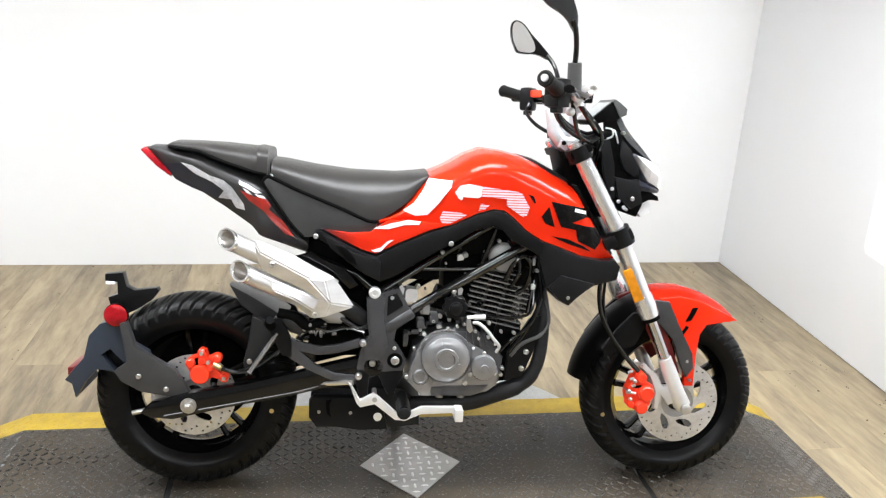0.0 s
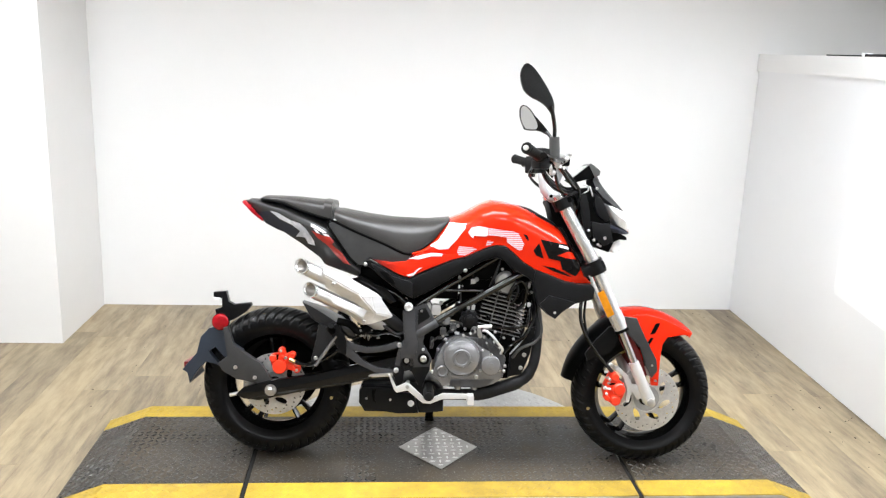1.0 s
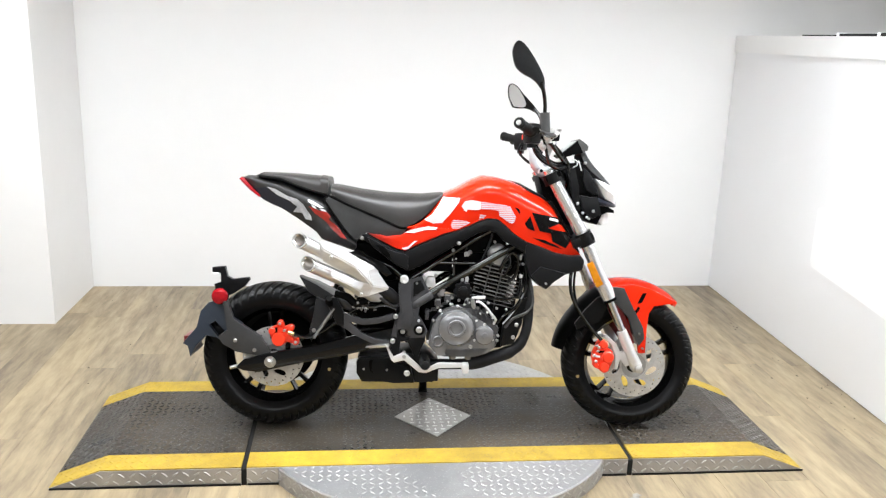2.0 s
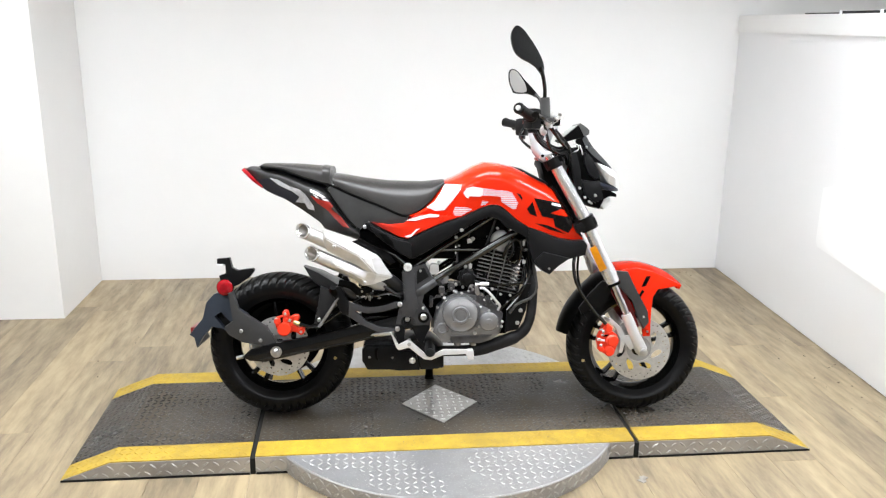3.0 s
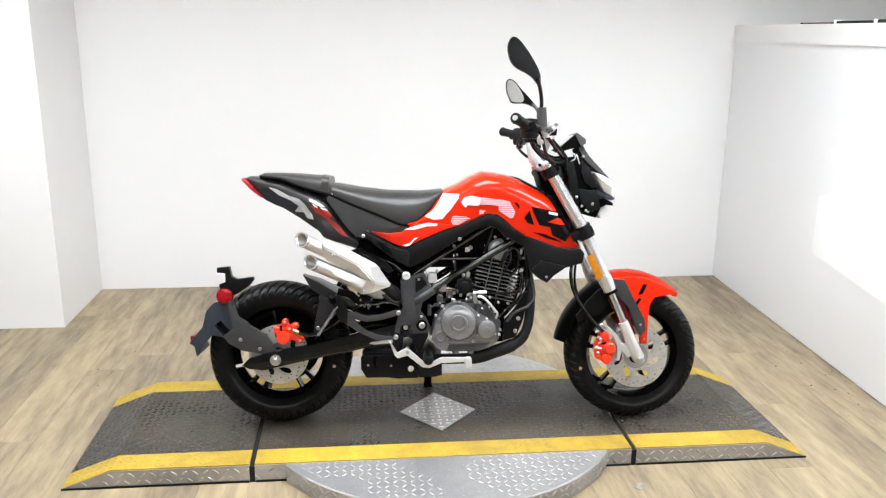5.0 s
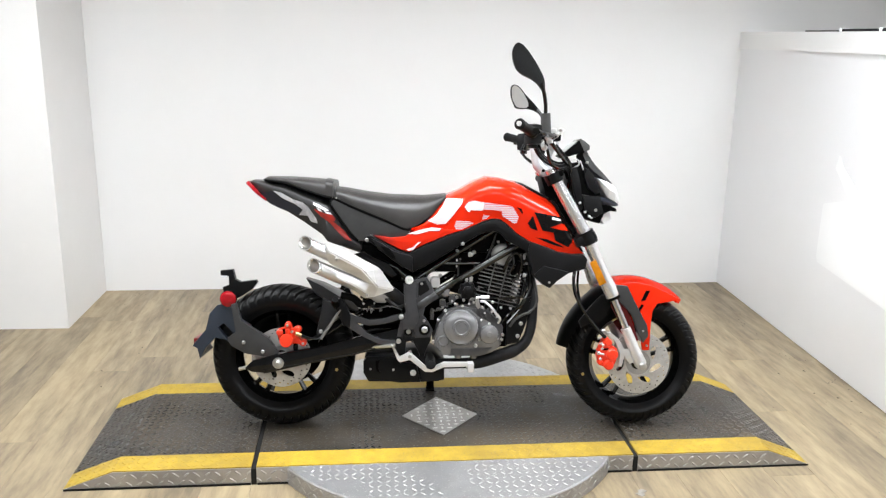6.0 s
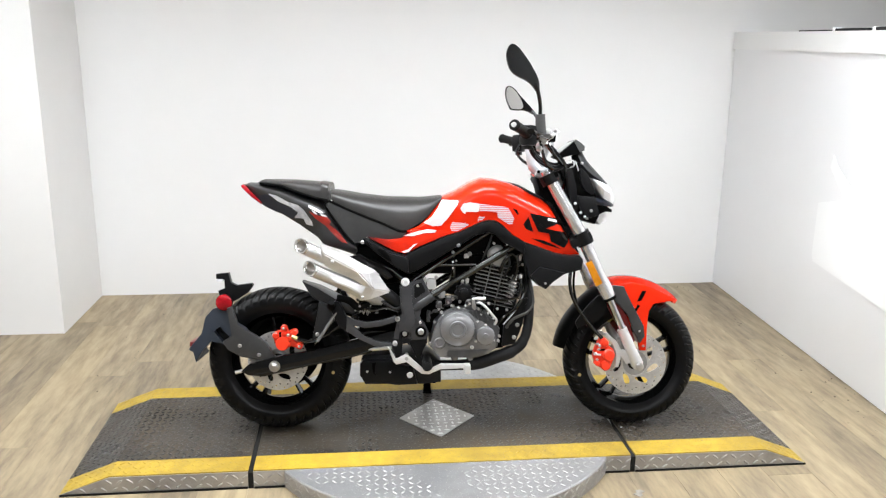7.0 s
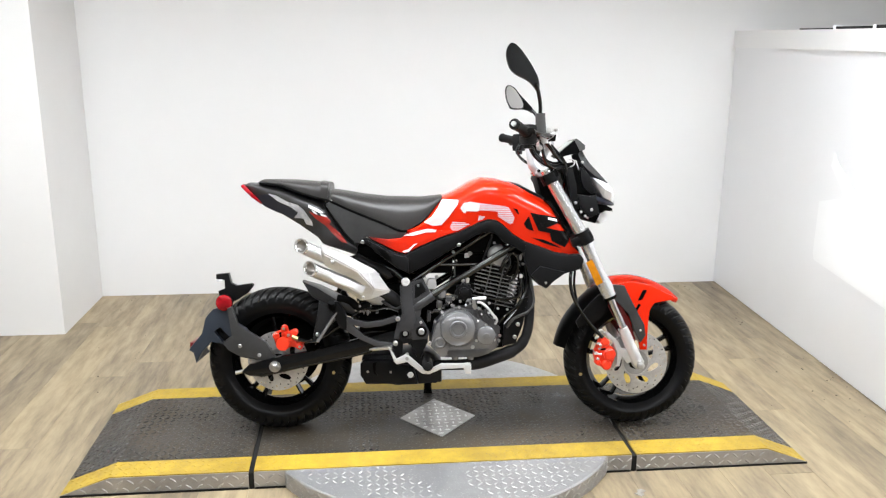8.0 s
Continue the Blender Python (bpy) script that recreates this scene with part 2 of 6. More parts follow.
M["red_fade"] = material("red_paint_with_dark_fade", (0.66, 0.022, 0.006), 0.22, coat=0.2, vary=0.06, scale=30, specular=0.16, fade=(-0.275, -0.185))
M["panel"] = material("satin_dark_panel", (0.037, 0.037, 0.0375), 0.32, vary=0.12, scale=50, bump=0.1, bump_scale=900, specular=0.3)
M["hugger"] = material("charcoal_hugger_plastic", (0.017, 0.017, 0.018), 0.34, vary=0.14, scale=50, bump=0.1, bump_scale=900, specular=0.3)
M["shroud"] = material("black_shroud_plastic", (0.0075, 0.0075, 0.008), 0.30, vary=0.12, scale=50, bump=0.1, bump_scale=900, specular=0.17)
M["frame_grey"] = material("dark_grey_frame_paint", (0.042, 0.042, 0.045), 0.24, vary=0.18, scale=30, bump=0.08, bump_scale=400, specular=0.4)
M["pillar"] = material("off_white_pillar_paint", (0.77, 0.765, 0.76), 0.5, vary=0.03, scale=2, bump=0.06, bump_scale=60)
M["decal_worn"] = material("scratched_silver_sticker", (0.88, 0.89, 0.93), 0.3, coat=0.2, scale=60, colour2=(0.40, 0.42, 0.47))


# ---- mesh helpers ----
def finish(name, bm, mat, parent=None, label="", smooth=True, m=None, angle=40):
    me = bpy.data.meshes.new(name)
    bmesh.ops.recalc_face_normals(bm, faces=bm.faces)
    bm.to_mesh(me)
    bm.free()
    if smooth:
        me.shade_smooth()
        me.set_sharp_from_angle(angle=radians(angle))
    mats = mat if isinstance(mat, (list, tuple)) else [mat]
    for one in mats:
        me.materials.append(one)
    ob = new(name, me)
    if parent is not None:
        ob.parent = parent
    if m is not None:
        ob.matrix_basis = m
    if label:
        ob["label"] = label
    return ob


def part(name, bm, mat, parent, label="", smooth=True, m=None, angle=40):
    return finish(name, bm, mat, parent, label, smooth, m, angle)


def add_box(bm, x0, x1, y0, y1, z0, z1, bevel=0.0):
    made = bmesh.ops.create_cube(bm, size=1, matrix=Matrix.LocRotScale(((x0 + x1) / 2, (y0 + y1) / 2, (z0 + z1) / 2), None, (x1 - x0, y1 - y0, z1 - z0)))
    if bevel:
        edges = list({e for v in made["verts"] for e in v.link_edges})
        bmesh.ops.bevel(bm, geom=edges, offset=bevel, segments=2, profile=0.7, affect="EDGES")
    return bm


def box(x0, x1, y0, y1, z0, z1, bevel=0.0):
    return add_box(bmesh.new(), x0, x1, y0, y1, z0, z1, bevel)


def add_prism(bm, outline, d0, d1, bevel=0.0, axis="y", segments=2):
    """A flat outline of (a, b) points pushed from depth d0 to d1 along the axis."""
    def at(a, b, d):
        return {"y": (a, d, b), "z": (a, b, d), "x": (d, a, b)}[axis]
    low = [bm.verts.new(at(a, b, d0)) for a, b in outline]
    high = [bm.verts.new(at(a, b, d1)) for a, b in outline]
    n = len(outline)
    faces = [bm.faces.new(low), bm.faces.new(high[::-1])]
    for i in range(n):
        faces.append(bm.faces.new((low[i], low[(i + 1) % n], high[(i + 1) % n], high[i])))
    bmesh.ops.recalc_face_normals(bm, faces=faces)
    if bevel:
        edges = [e for f in faces[:2] for e in f.edges]
        bmesh.ops.bevel(bm, geom=edges, offset=bevel, segments=segments, profile=0.7, affect="EDGES")
    return bm


def prism(outline, d0, d1, bevel=0.0, axis="y"):
    return add_prism(bmesh.new(), outline, d0, d1, bevel, axis)


def add_lathe(bm, profile, axis="y", centre=(0, 0, 0), steps=48, closed=False):
    """Turns (radius, along) pairs round an axis through centre."""
    rings = []
    c = Vector(centre)
    for r, d in profile:
        ring = []
        for k in range(steps):
            w = 2 * math.pi * k / steps
            p = {"y": (r * math.cos(w), d, r * math.sin(w)), "z": (r * math.cos(w), r * math.sin(w), d), "x": (d, r * math.cos(w), r * math.sin(w))}[axis]
            ring.append(bm.verts.new(c + Vector(p)))
        rings.append(ring)
    pairs = list(zip(rings, rings[1:])) + ([(rings[-1], rings[0])] if closed else [])
    for a, b in pairs:
        for k in range(steps):
            bm.faces.new((a[k], a[(k + 1) % steps], b[(k + 1) % steps], b[k]))
    if not closed:
        bm.faces.new(rings[0])
        bm.faces.new(rings[-1][::-1])
    return bm


def lathe(profile, axis="y", centre=(0, 0, 0), steps=48, closed=False):
    return add_lathe(bmesh.new(), profile, axis, centre, steps, closed)


def rounded(points, rounds=3):
    """A smooth line through the points (Catmull-Rom)."""
    pts = [Vector(p) for p in points]
    pts = [2 * pts[0] - pts[1], *pts, 2 * pts[-1] - pts[-2]]
    out = []
    for i in range(1, len(pts) - 2):
        p0, p1, p2, p3 = pts[i - 1:i + 3]
        for k in range(rounds):
            t = k / rounds
            out.append(0.5 * ((2 * p1) + (p2 - p0) * t + (2 * p0 - 5 * p1 + 4 * p2 - p3) * t * t + (3 * p1 - p0 - 3 * p2 + p3) * t ** 3))
    out.append(pts[-2])
    return out


def add_tube(bm, points, radius, steps=12, flat=1.0, up=(0, 1, 0)):
    """A tube along the points; radius is a number or one for each point; flat squeezes it across the up direction."""
    pts = [Vector(p) for p in points]
    radii = radius if isinstance(radius, (list, tuple)) else [radius] * len(pts)
    rings = []
    for i, p in enumerate(pts):
        way = (pts[min(i + 1, len(pts) - 1)] - pts[max(i - 1, 0)]).normalized()
        side = way.cross(Vector(up))
        if side.length < 0.05:
            side = way.cross(Vector((0.3, 0.2, 1)))
        side.normalize()
        top = side.cross(way).normalized()
        rings.append([bm.verts.new(p + radii[i] * (math.cos(2 * math.pi * k / steps) * side + flat * math.sin(2 * math.pi * k / steps) * top)) for k in range(steps)])
    for a, b in zip(rings, rings[1:]):
        for k in range(steps):
            bm.faces.new((a[k], a[(k + 1) % steps], b[(k + 1) % steps], b[k]))
    bm.faces.new(rings[0])
    bm.faces.new(rings[-1][::-1])
    return bm


def tube(points, radius, steps=12, flat=1.0, up=(0, 1, 0)):
    return add_tube(bmesh.new(), points, radius, steps, flat, up)


# ---- the room ----
def wall(name, outline, z0, z1, mat, label):
    ob = finish(name, prism(outline, z0, z1, axis="z"), mat, smooth=False, m=ROOM)
    return tagged(ob, label, "wall", kind="structure")


TOP = 2.6
wall("wall_north", [(-1.70, 1.772), (1.85, 1.804), (4.2, 1.825), (4.2, 1.95), (-1.70, 1.95)], 0, TOP, M["wall"], "white painted plain wall behind the motorcycle stand")
wall("wall_pillar", [(-4.2, 1.187), (-1.703, 1.187), (-1.70, 1.95), (-4.2, 1.95)], 0, TOP, M["pillar"], "white painted projecting wall beside the recess")
wall("wall_west", [(-4.35, -6.0), (-4.2, -6.0), (-4.2, 1.95), (-4.35, 1.95)], 0, TOP, M["wall"], "white painted side wall of the showroom")
wall("wall_south", [(-4.35, -6.15), (4.35, -6.15), (4.35, -6.0), (-4.35, -6.0)], 0, TOP, M["far_wall"], "grey painted rear wall of the showroom")
wall("wall_far_east", [(4.2, -6.0), (4.35, -6.0), (4.35, 1.95), (4.2, 1.95)], 0, TOP, M["far_wall"], "grey painted wall beyond the half wall")
wall("wall_east", [(1.727, 1.80), (1.642, -0.1), (1.556, -2.0), (1.676, -2.0), (1.847, 1.80)], 0.004, 1.325, M["wall_gloss"], "glossy white half-height partition wall")
wall("trim_cap", [(1.715, 1.80), (1.630, -0.1), (1.544, -2.0), (1.69, -2.0), (1.861, 1.80)], 1.325, 1.412, M["wall"], "white board capping the half wall")
tagged(finish("ceiling", box(-4.35, 4.35, -6.15, 1.95, TOP, TOP + 0.1), M["ceiling"], smooth=False, m=ROOM), "off-white painted flat ceiling", "ceiling", kind="structure")


def ceiling_lamp(u, v):
    lamp = tagged(new("ceiling_lamp"), "white hanging light panel with a bright diffuser", "ceiling light", "ceiling lights")
    lamp.matrix_basis = ROOM @ pose(u, v, 2.16)
    bm = box(-0.62, 0.62, -0.32, -0.29, -0.06, 0)
    for args in ((-0.62, 0.62, 0.29, 0.32), (-0.62, -0.59, -0.29, 0.29), (0.59, 0.62, -0.29, 0.29)):
        add_box(bm, *args, -0.06, 0)
    add_box(bm, -0.62, 0.62, -0.32, 0.32, 0, 0.02)
    part("frame", bm, M["lamp_frame"], lamp, smooth=False)
    part("diffuser", box(-0.59, 0.59, -0.29, 0.29, -0.045, -0.03), M["lamp" if v > -2 else "lamp_dim"], lamp, "glowing white diffuser", smooth=False)
    for x in (-0.5, 0.5):
        part("hanger", tube([(x, 0, 0.015), (x, 0, TOP - 2.16)], 0.004, 8), M["lamp_frame"], lamp)
    return lamp


for u, v in ((-1.55, -0.2), (0.0, -0.2), (1.5, -0.2), (-1.55, -2.7), (0.0, -2.7), (1.5, -2.7)):
    ceiling_lamp(u, v)

floor = tagged(finish("floor", box(-4.35, 4.35, -6.15, 1.95, -0.1, -0.004), M["floor"], smooth=False, m=ROOM), "light oak vinyl plank floor", "floor", kind="structure")

# ---- the stand ----
U0, U1, U2, U3, U4, U5 = -1.245, -1.095, -0.672, 0.548, 1.0, 1.145
V0, V1, V2, V3 = -0.265, -0.175, 0.292, 0.38
CU, CV, CR = -0.055, 0.06, 0.61
LEFT = [(U0, 0), (U2 - 0.008, 0), (U2 - 0.008, DECK), (U1, DECK), (U0, 0.004)]
MIDDLE = [(U2 + 0.008, 0), (U3 - 0.008, 0), (U3 - 0.008, DECK), (U2 + 0.008, DECK)]
RIGHT = [(U3 + 0.008, 0), (U5, 0), (U5, 0.004), (U4, DECK), (U3 + 0.008, DECK)]


def tread_bar(bm, centre, along, across, out, long, wide, high):
    """One raised lozenge bar of a tread plate."""
    c, a, b, o = (Vector(q) for q in (centre, along, across, out))
    low = [bm.verts.new(c + a * long * x + b * wide * y) for x, y in ((-0.5, 0), (-0.25, -0.5), (0.25, -0.5), (0.5, 0), (0.25, 0.5), (-0.25, 0.5))]
    top = [bm.verts.new(c + a * long * x + b * wide * y + o * high) for x, y in ((-0.36, 0), (-0.2, -0.22), (0.2, -0.22), (0.36, 0), (0.2, 0.22), (-0.2, 0.22))]
    bm.faces.new(top)
    for k in range(6):
        bm.faces.new((low[k], low[(k + 1) % 6], top[(k + 1) % 6], top[k]))


def deck_height(u):
    return float(np.interp(u, (U0, U1, U4, U5), (0.004, DECK, DECK, 0.004)))


def tread(u0, u1, v0, v1, keep=lambda u, v: True, pitch=0.0215, high=0.0034, long=0.0225, wide=0.0082):
    bm = bmesh.new()
    nu, nv = int((u1 - u0) / pitch), int((v1 - v0) / pitch)
    for i in range(nu):
        for j in range(nv):
            u, v = u0 + (i + 0.5) * (u1 - u0) / nu, v0 + (j + 0.5) * (v1 - v0) / nv
            if not keep(u, v):
                continue
            worn = noise.noise((u * 3.1, v * 3.1, 2.0)) + 0.5 * noise.noise((u * 11, v * 11, 5.0))
            if abs(u + 0.05) < 0.62:
                worn += 0.34 * min(1.0, max(0.0, (0.13 - v) / 0.12))
            if worn > (0.42 if abs(u + 0.05) < 0.62 else 0.6) and U1 < u < U4:
                continue
            a = radians(45 if (i + j) % 2 else -45)
            z0, z1 = deck_height(u - 0.005), deck_height(u + 0.005)
            slope = Vector((0.01, 0, z1 - z0)).normalized()
            out = Vector((-slope.z, 0, slope.x))
            along = math.cos(a) * slope + math.sin(a) * Vector((0, 1, 0))
            across = -math.sin(a) * slope + math.cos(a) * Vector((0, 1, 0))
            tread_bar(bm, (u, v, deck_height(u) - 0.0003), along, across, out, long, wide, high * (max(0.16, 0.5 - 0.75 * worn) if U1 < u < U4 else 0.7))
    return bm


DU, DV, DA, DB = -0.062, 0.052, 0.134, 0.150     # the steel diamond in the deck


def in_diamond(u, v, grow=1.0):
    return abs(u - DU) / (DA * grow) + abs(v - DV) / (DB * grow) < 1


def side_plate(profile, v, sign):
    """The aluminium tread plate that closes the side of a section."""
    lift = [(x, z) for x, z in profile]
    return prism(lift, v, v + sign * 0.003)


def side_bars(u0, u1, v, sign):
    bm = bmesh.new()
    n = int((u1 - u0) / 0.03)
    for i in range(n):
        for j in range(2):
            u, z = u0 + (i + 0.25 + 0.5 * j) * (u1 - u0) / n, 0.016 + 0.025 * j
            if deck_height(u) < z + 0.014:
                continue
            a = radians(38 if i % 2 else -38)
            tread_bar(bm, (u, v, z), (math.cos(a), 0, math.sin(a)), (-math.sin(a), 0, math.cos(a)), (0, sign, 0), 0.025, 0.0065, 0.002)
    return bm


def stand_section(name, label, profile, u0, u1):
    thing = tagged(new(name), label, "service stand", "sections of the stand")
    thing.matrix_basis = ROOM
    part("edge_strip", prism(profile, V0, V1), M["yellow"], thing, "yellow painted edge strip", smooth=False)
    part("edge_strip", prism(profile, V2, V3), M["yellow"], thing, "yellow painted edge strip", smooth=False)
    for v0, v1 in ((V0, V1), (V2, V3)):
        bars = part("edge_tread", tread(u0 + 0.004, u1 - 0.004, v0 + 0.004, v1 - 0.002, high=0.002), M["yellow"], thing, smooth=False)
        bars["kind"] = "stuff"
    deck = part("deck", prism(profile, V1, V2), M["deck"], thing, "worn black rubber deck", smooth=False)
    bars = part("tread", tread(u0 + 0.004, u1 - 0.004, V1 + 0.002, V2 - 0.002, lambda u, v: not in_diamond(u, v, 1.12)), M["tread"], deck, smooth=False)
    bars["kind"] = "stuff"
    for v, sign in ((V0, -1), (V3, 1)):
        plate = part("side_plate", side_plate([(x, z - 0.0035 if z > 0.01 else z) for x, z in profile], v, sign), M["plate"], thing, "aluminium diamond-plate side", smooth=False)
        if sign < 0:
            bars = part("side_tread", side_bars(u0, u1, v + sign * 0.003, sign), M["plate_bar"], plate, smooth=False)
            bars["kind"] = "stuff"
    part("base_rail", box(u0 + 0.002, u1 - 0.002, V0 - 0.006, V0 - 0.003, 0, 0.006), M["gap"], thing, "black base strip", smooth=False)
    return thing


stand_section("stand_ramp", "black rubber ramp with yellow edges and diamond-plate sides", LEFT, U0, U2 - 0.008)
middle = stand_section("stand_platform", "worn black rubber platform with yellow edges and steel diamond", MIDDLE, U2 + 0.008, U3 - 0.008)
stand_section("stand_ramp", "black rubber ramp with yellow edges and diamond-plate sides", RIGHT, U3 + 0.008, U5)
for u in (U2, U3):
    part("joint_seal", box(u - 0.0085, u + 0.0085, V0 - 0.004, V3, 0.0, DECK - 0.006, 0.002), M["gap"], middle, "black rubber joint")
diamond = part("diamond_plate", prism([(DU - DA, DV), (DU, DV - DB), (DU + DA, DV), (DU, DV + DB)], DECK, DECK + 0.003, 0.001, "z"), M["plate"], middle, "bare aluminium diamond-shaped tread plate", smooth=False)
bm = bmesh.new()
for i in range(-6, 7):
    for j in range(-6, 7):
        u, v = DU + 0.025 * i, DV + 0.025 * j
        if in_diamond(u, v, 0.9):
            tread_bar(bm, (u, v, DECK + 0.0028), (1, 0, 0) if (i + j) % 2 else (0, 1, 0), (0, 1, 0) if (i + j) % 2 else (1, 0, 0), (0, 0, 1), 0.022, 0.007, 0.0016)
bars = part("plate_tread", bm, M["diamond_bar"], diamond, smooth=False)
bars["kind"] = "stuff"

turntable = tagged(new("turntable"), "round aluminium diamond-plate turntable under the stand", "turntable")
turntable.matrix_basis = ROOM
part("disc", lathe([(CR, 0), (CR, DECK - 0.007), (CR - 0.004, DECK - 0.003)], "z", (CU, CV, 0), 96), M["plate_worn"], turntable, "scuffed aluminium tread-plate disc")
bm = bmesh.new()
for i in range(-24, 25):
    for j in range(-24, 25):
        u, v = CU + 0.0255 * i, CV + 0.0255 * j
        if noise.noise((u * 4.0, v * 4.0, 9.0)) + 0.9 * math.exp(-((u + 0.09 + 0.5 * (v - V0)) / 0.16) ** 2) > 0.5:
            continue
        if math.hypot(u - CU, v - CV) < CR - 0.018 and (v < V0 - 0.006 or v > V3 + 0.006):
            a = radians(45 if (i + j) % 2 else -45)
            tread_bar(bm, (u, v, DECK - 0.0033), (math.cos(a), math.sin(a), 0), (-math.sin(a), math.cos(a), 0), (0, 0, 1), 0.0205, 0.0062, 0.0014)
bars = part("disc_tread", bm, M["plate_bar"], turntable, smooth=False)
bars["kind"] = "stuff"
bm = bmesh.new()
for i in range(140):
    a = 2 * math.pi * i / 140
    for j in range(2):
        b = radians(38 if (i + j) % 2 else -38)
        t, o = Vector((-math.sin(a), math.cos(a), 0)), Vector((math.cos(a), math.sin(a), 0))
        z = Vector((0, 0, 1))
        p = Vector((CU, CV, 0)) + CR * o + Vector((0, 0, 0.016 + 0.025 * j))
        if V0 - 0.01 < p.y < V3 + 0.01:
            continue
        tread_bar(bm, p - 0.0006 * o, t * math.cos(b) + z * math.sin(b), z * math.cos(b) - t * math.sin(b), o, 0.027, 0.008, 0.002)
bars = part("rim_tread", bm, M["plate_bar"], turntable, smooth=False)
bars["kind"] = "stuff"

# ---- grit on the floor ----
dice = random.Random(31)
bm = bmesh.new()
for k in range(70):
    if k < 30:
        u, v = dice.uniform(0.75, 1.6), dice.uniform(-0.2, 1.7)
    elif k < 46:
        u, v = dice.uniform(-1.6, -0.7), dice.uniform(0.42, 1.7)
    else:
        u, v = dice.uniform(-1.6, 1.5), dice.uniform(1.60, 1.765)
    r = dice.uniform(0.0010, 0.0026)
    made = bmesh.ops.create_icosphere(bm, subdivisions=1, radius=r)["verts"]
    for q in made:
        q.co = Vector((u + q.co.x * dice.uniform(0.7, 1.5), v + q.co.y * dice.uniform(0.7, 1.5), 0.0035 + 0.5 * (q.co.z + r)))
tagged(finish("floor_grit", bm, M["grit"], smooth=False, m=ROOM), "dark crumbs and grit scattered on the floor", "grit", kind="stuff")

# ---- on the half wall ----
strip = bmesh.new()
for y0, y1, h in ((-0.95, -0.50, 0.016), (-0.49, -0.12, 0.014), (-0.11, 0.18, 0.011), (0.19, 0.50, 0.006)):
    add_box(strip, -0.012, 0.05, y0, y1, 0, h, 0.003)
strip = tagged(finish("black_strip", strip, M["gap"], m=ROOM @ pose(1.70, 0.63, 1.4125, 0, 0, -2.6)), "flat black strip lying on the half wall", "strip")
for y in (-0.495, -0.115, 0.185):
    part("strip_clip", box(-0.016, 0.02, y - 0.008, y + 0.008, 0, 0.015, 0.003), M["white_patch"], strip, "small white clip")
# thin white shape imitates a bright reflection in the glossy wall
white_patch = tagged(finish("wall_light_patch", prism([(-0.7, 0.33), (-0.1, 0.388), (0.38, 0.425), (0.395, 0.452), (0.395, 0.684), (0.38, 0.690), (-0.1, 0.81), (-0.7, 0.96)], -0.0015, 0.0015, axis="x"), M["white_patch"], smooth=False, m=ROOM @ pose(1.6595, 0.34, 0, 0, 0, -2.56)), "flat white shape standing in for light reflected on the half wall", "wall sheet")
# narrow strip in the same white above the patch
part("pale_strip", prism([(0.335, 0.850), (0.318, 0.905), (0.285, 0.865), (0.12, 0.765), (0.11, 0.752), (0.20, 0.745), (0.27, 0.800)], -0.0015, 0.0012, axis="x"), M["white_patch"], white_patch, smooth=False)

# ---- the motorcycle: forms ----
def spread(values, n):
    a, b = values[0], values[-1]
    return [a + (b - a) * i / (n - 1) for i in range(n)]


class Body:
    """A rounded hull along x from its top line, its lower line and its half width."""

    def __init__(self, top, low, wide, power=2.4, shoulder=0.4, tuck=0.12):
        self.top, self.low, self.wide = top, low, wide
        self.power, self.shoulder, self.tuck = power, shoulder, tuck

    def line(self, pairs, x):
        return float(np.interp(x, [p[0] for p in pairs], [p[1] for p in pairs]))

    def shape(self, s):
        grow = (1 - (1 - min(s / self.shoulder, 1)) ** self.power) ** (1 / self.power)
        fall = self.tuck * max(0, (s - self.shoulder) / (1 - self.shoulder)) ** 1.5
        return grow * (1 - fall)

    def side(self, x, z):
        t, b = self.line(self.top, x), self.line(self.low, x)
        s = min(1, max(0, (t - z) / max(t - b, 1e-5)))
        return self.line(self.wide, x) * self.shape(s)

    def mesh(self, n=40, rows=12):
        bm = bmesh.new()
        rings = []
        steps = [1 - math.cos(math.pi / 2 * k / rows) for k in range(rows + 1)]
        for x in spread((self.top[0][0], self.top[-1][0]), n):
            t, b, w = self.line(self.top, x), self.line(self.low, x), self.line(self.wide, x)
            ring = [(w * self.shape(s), t - (t - b) * s) for s in steps]
            full = [(-y, z) for y, z in ring] + [(y, z) for y, z in ring[:0:-1]]
            rings.append([bm.verts.new((x, y, z)) for y, z in full])
        m = len(rings[0])
        for a, b in zip(rings, rings[1:]):
            for k in range(m):
                bm.faces.new((a[k], a[(k + 1) % m], b[(k + 1) % m], b[k]))
        bm.faces.new(rings[0])
        bm.faces.new(rings[-1][::-1])
        return bm

    def decal(self, outline, lift=0.0015):
        """A sticker with this outline in x and z, laid on the hull's right side."""
        bm = bmesh.new()
        bm.faces.new([bm.verts.new((x, 0, z)) for x, z in outline])
        bmesh.ops.triangulate(bm, faces=bm.faces)
        for _ in range(3):
            bmesh.ops.subdivide_edges(bm, edges=bm.edges, cuts=1, use_grid_fill=True)
        bmesh.ops.triangulate(bm, faces=bm.faces)
        for v in bm.verts:
            v.co.y = -self.side(v.co.x, v.co.z) - lift
        return bm


def both(name, build, mat, parent, label=""):
    """The part on the right side and its mirror image on the left."""
    right = part(name, build(), mat, parent, label)
    bm = build()
    for v in bm.verts:
        v.co.y = -v.co.y
    part(name, bm, mat, parent, label)
    return right


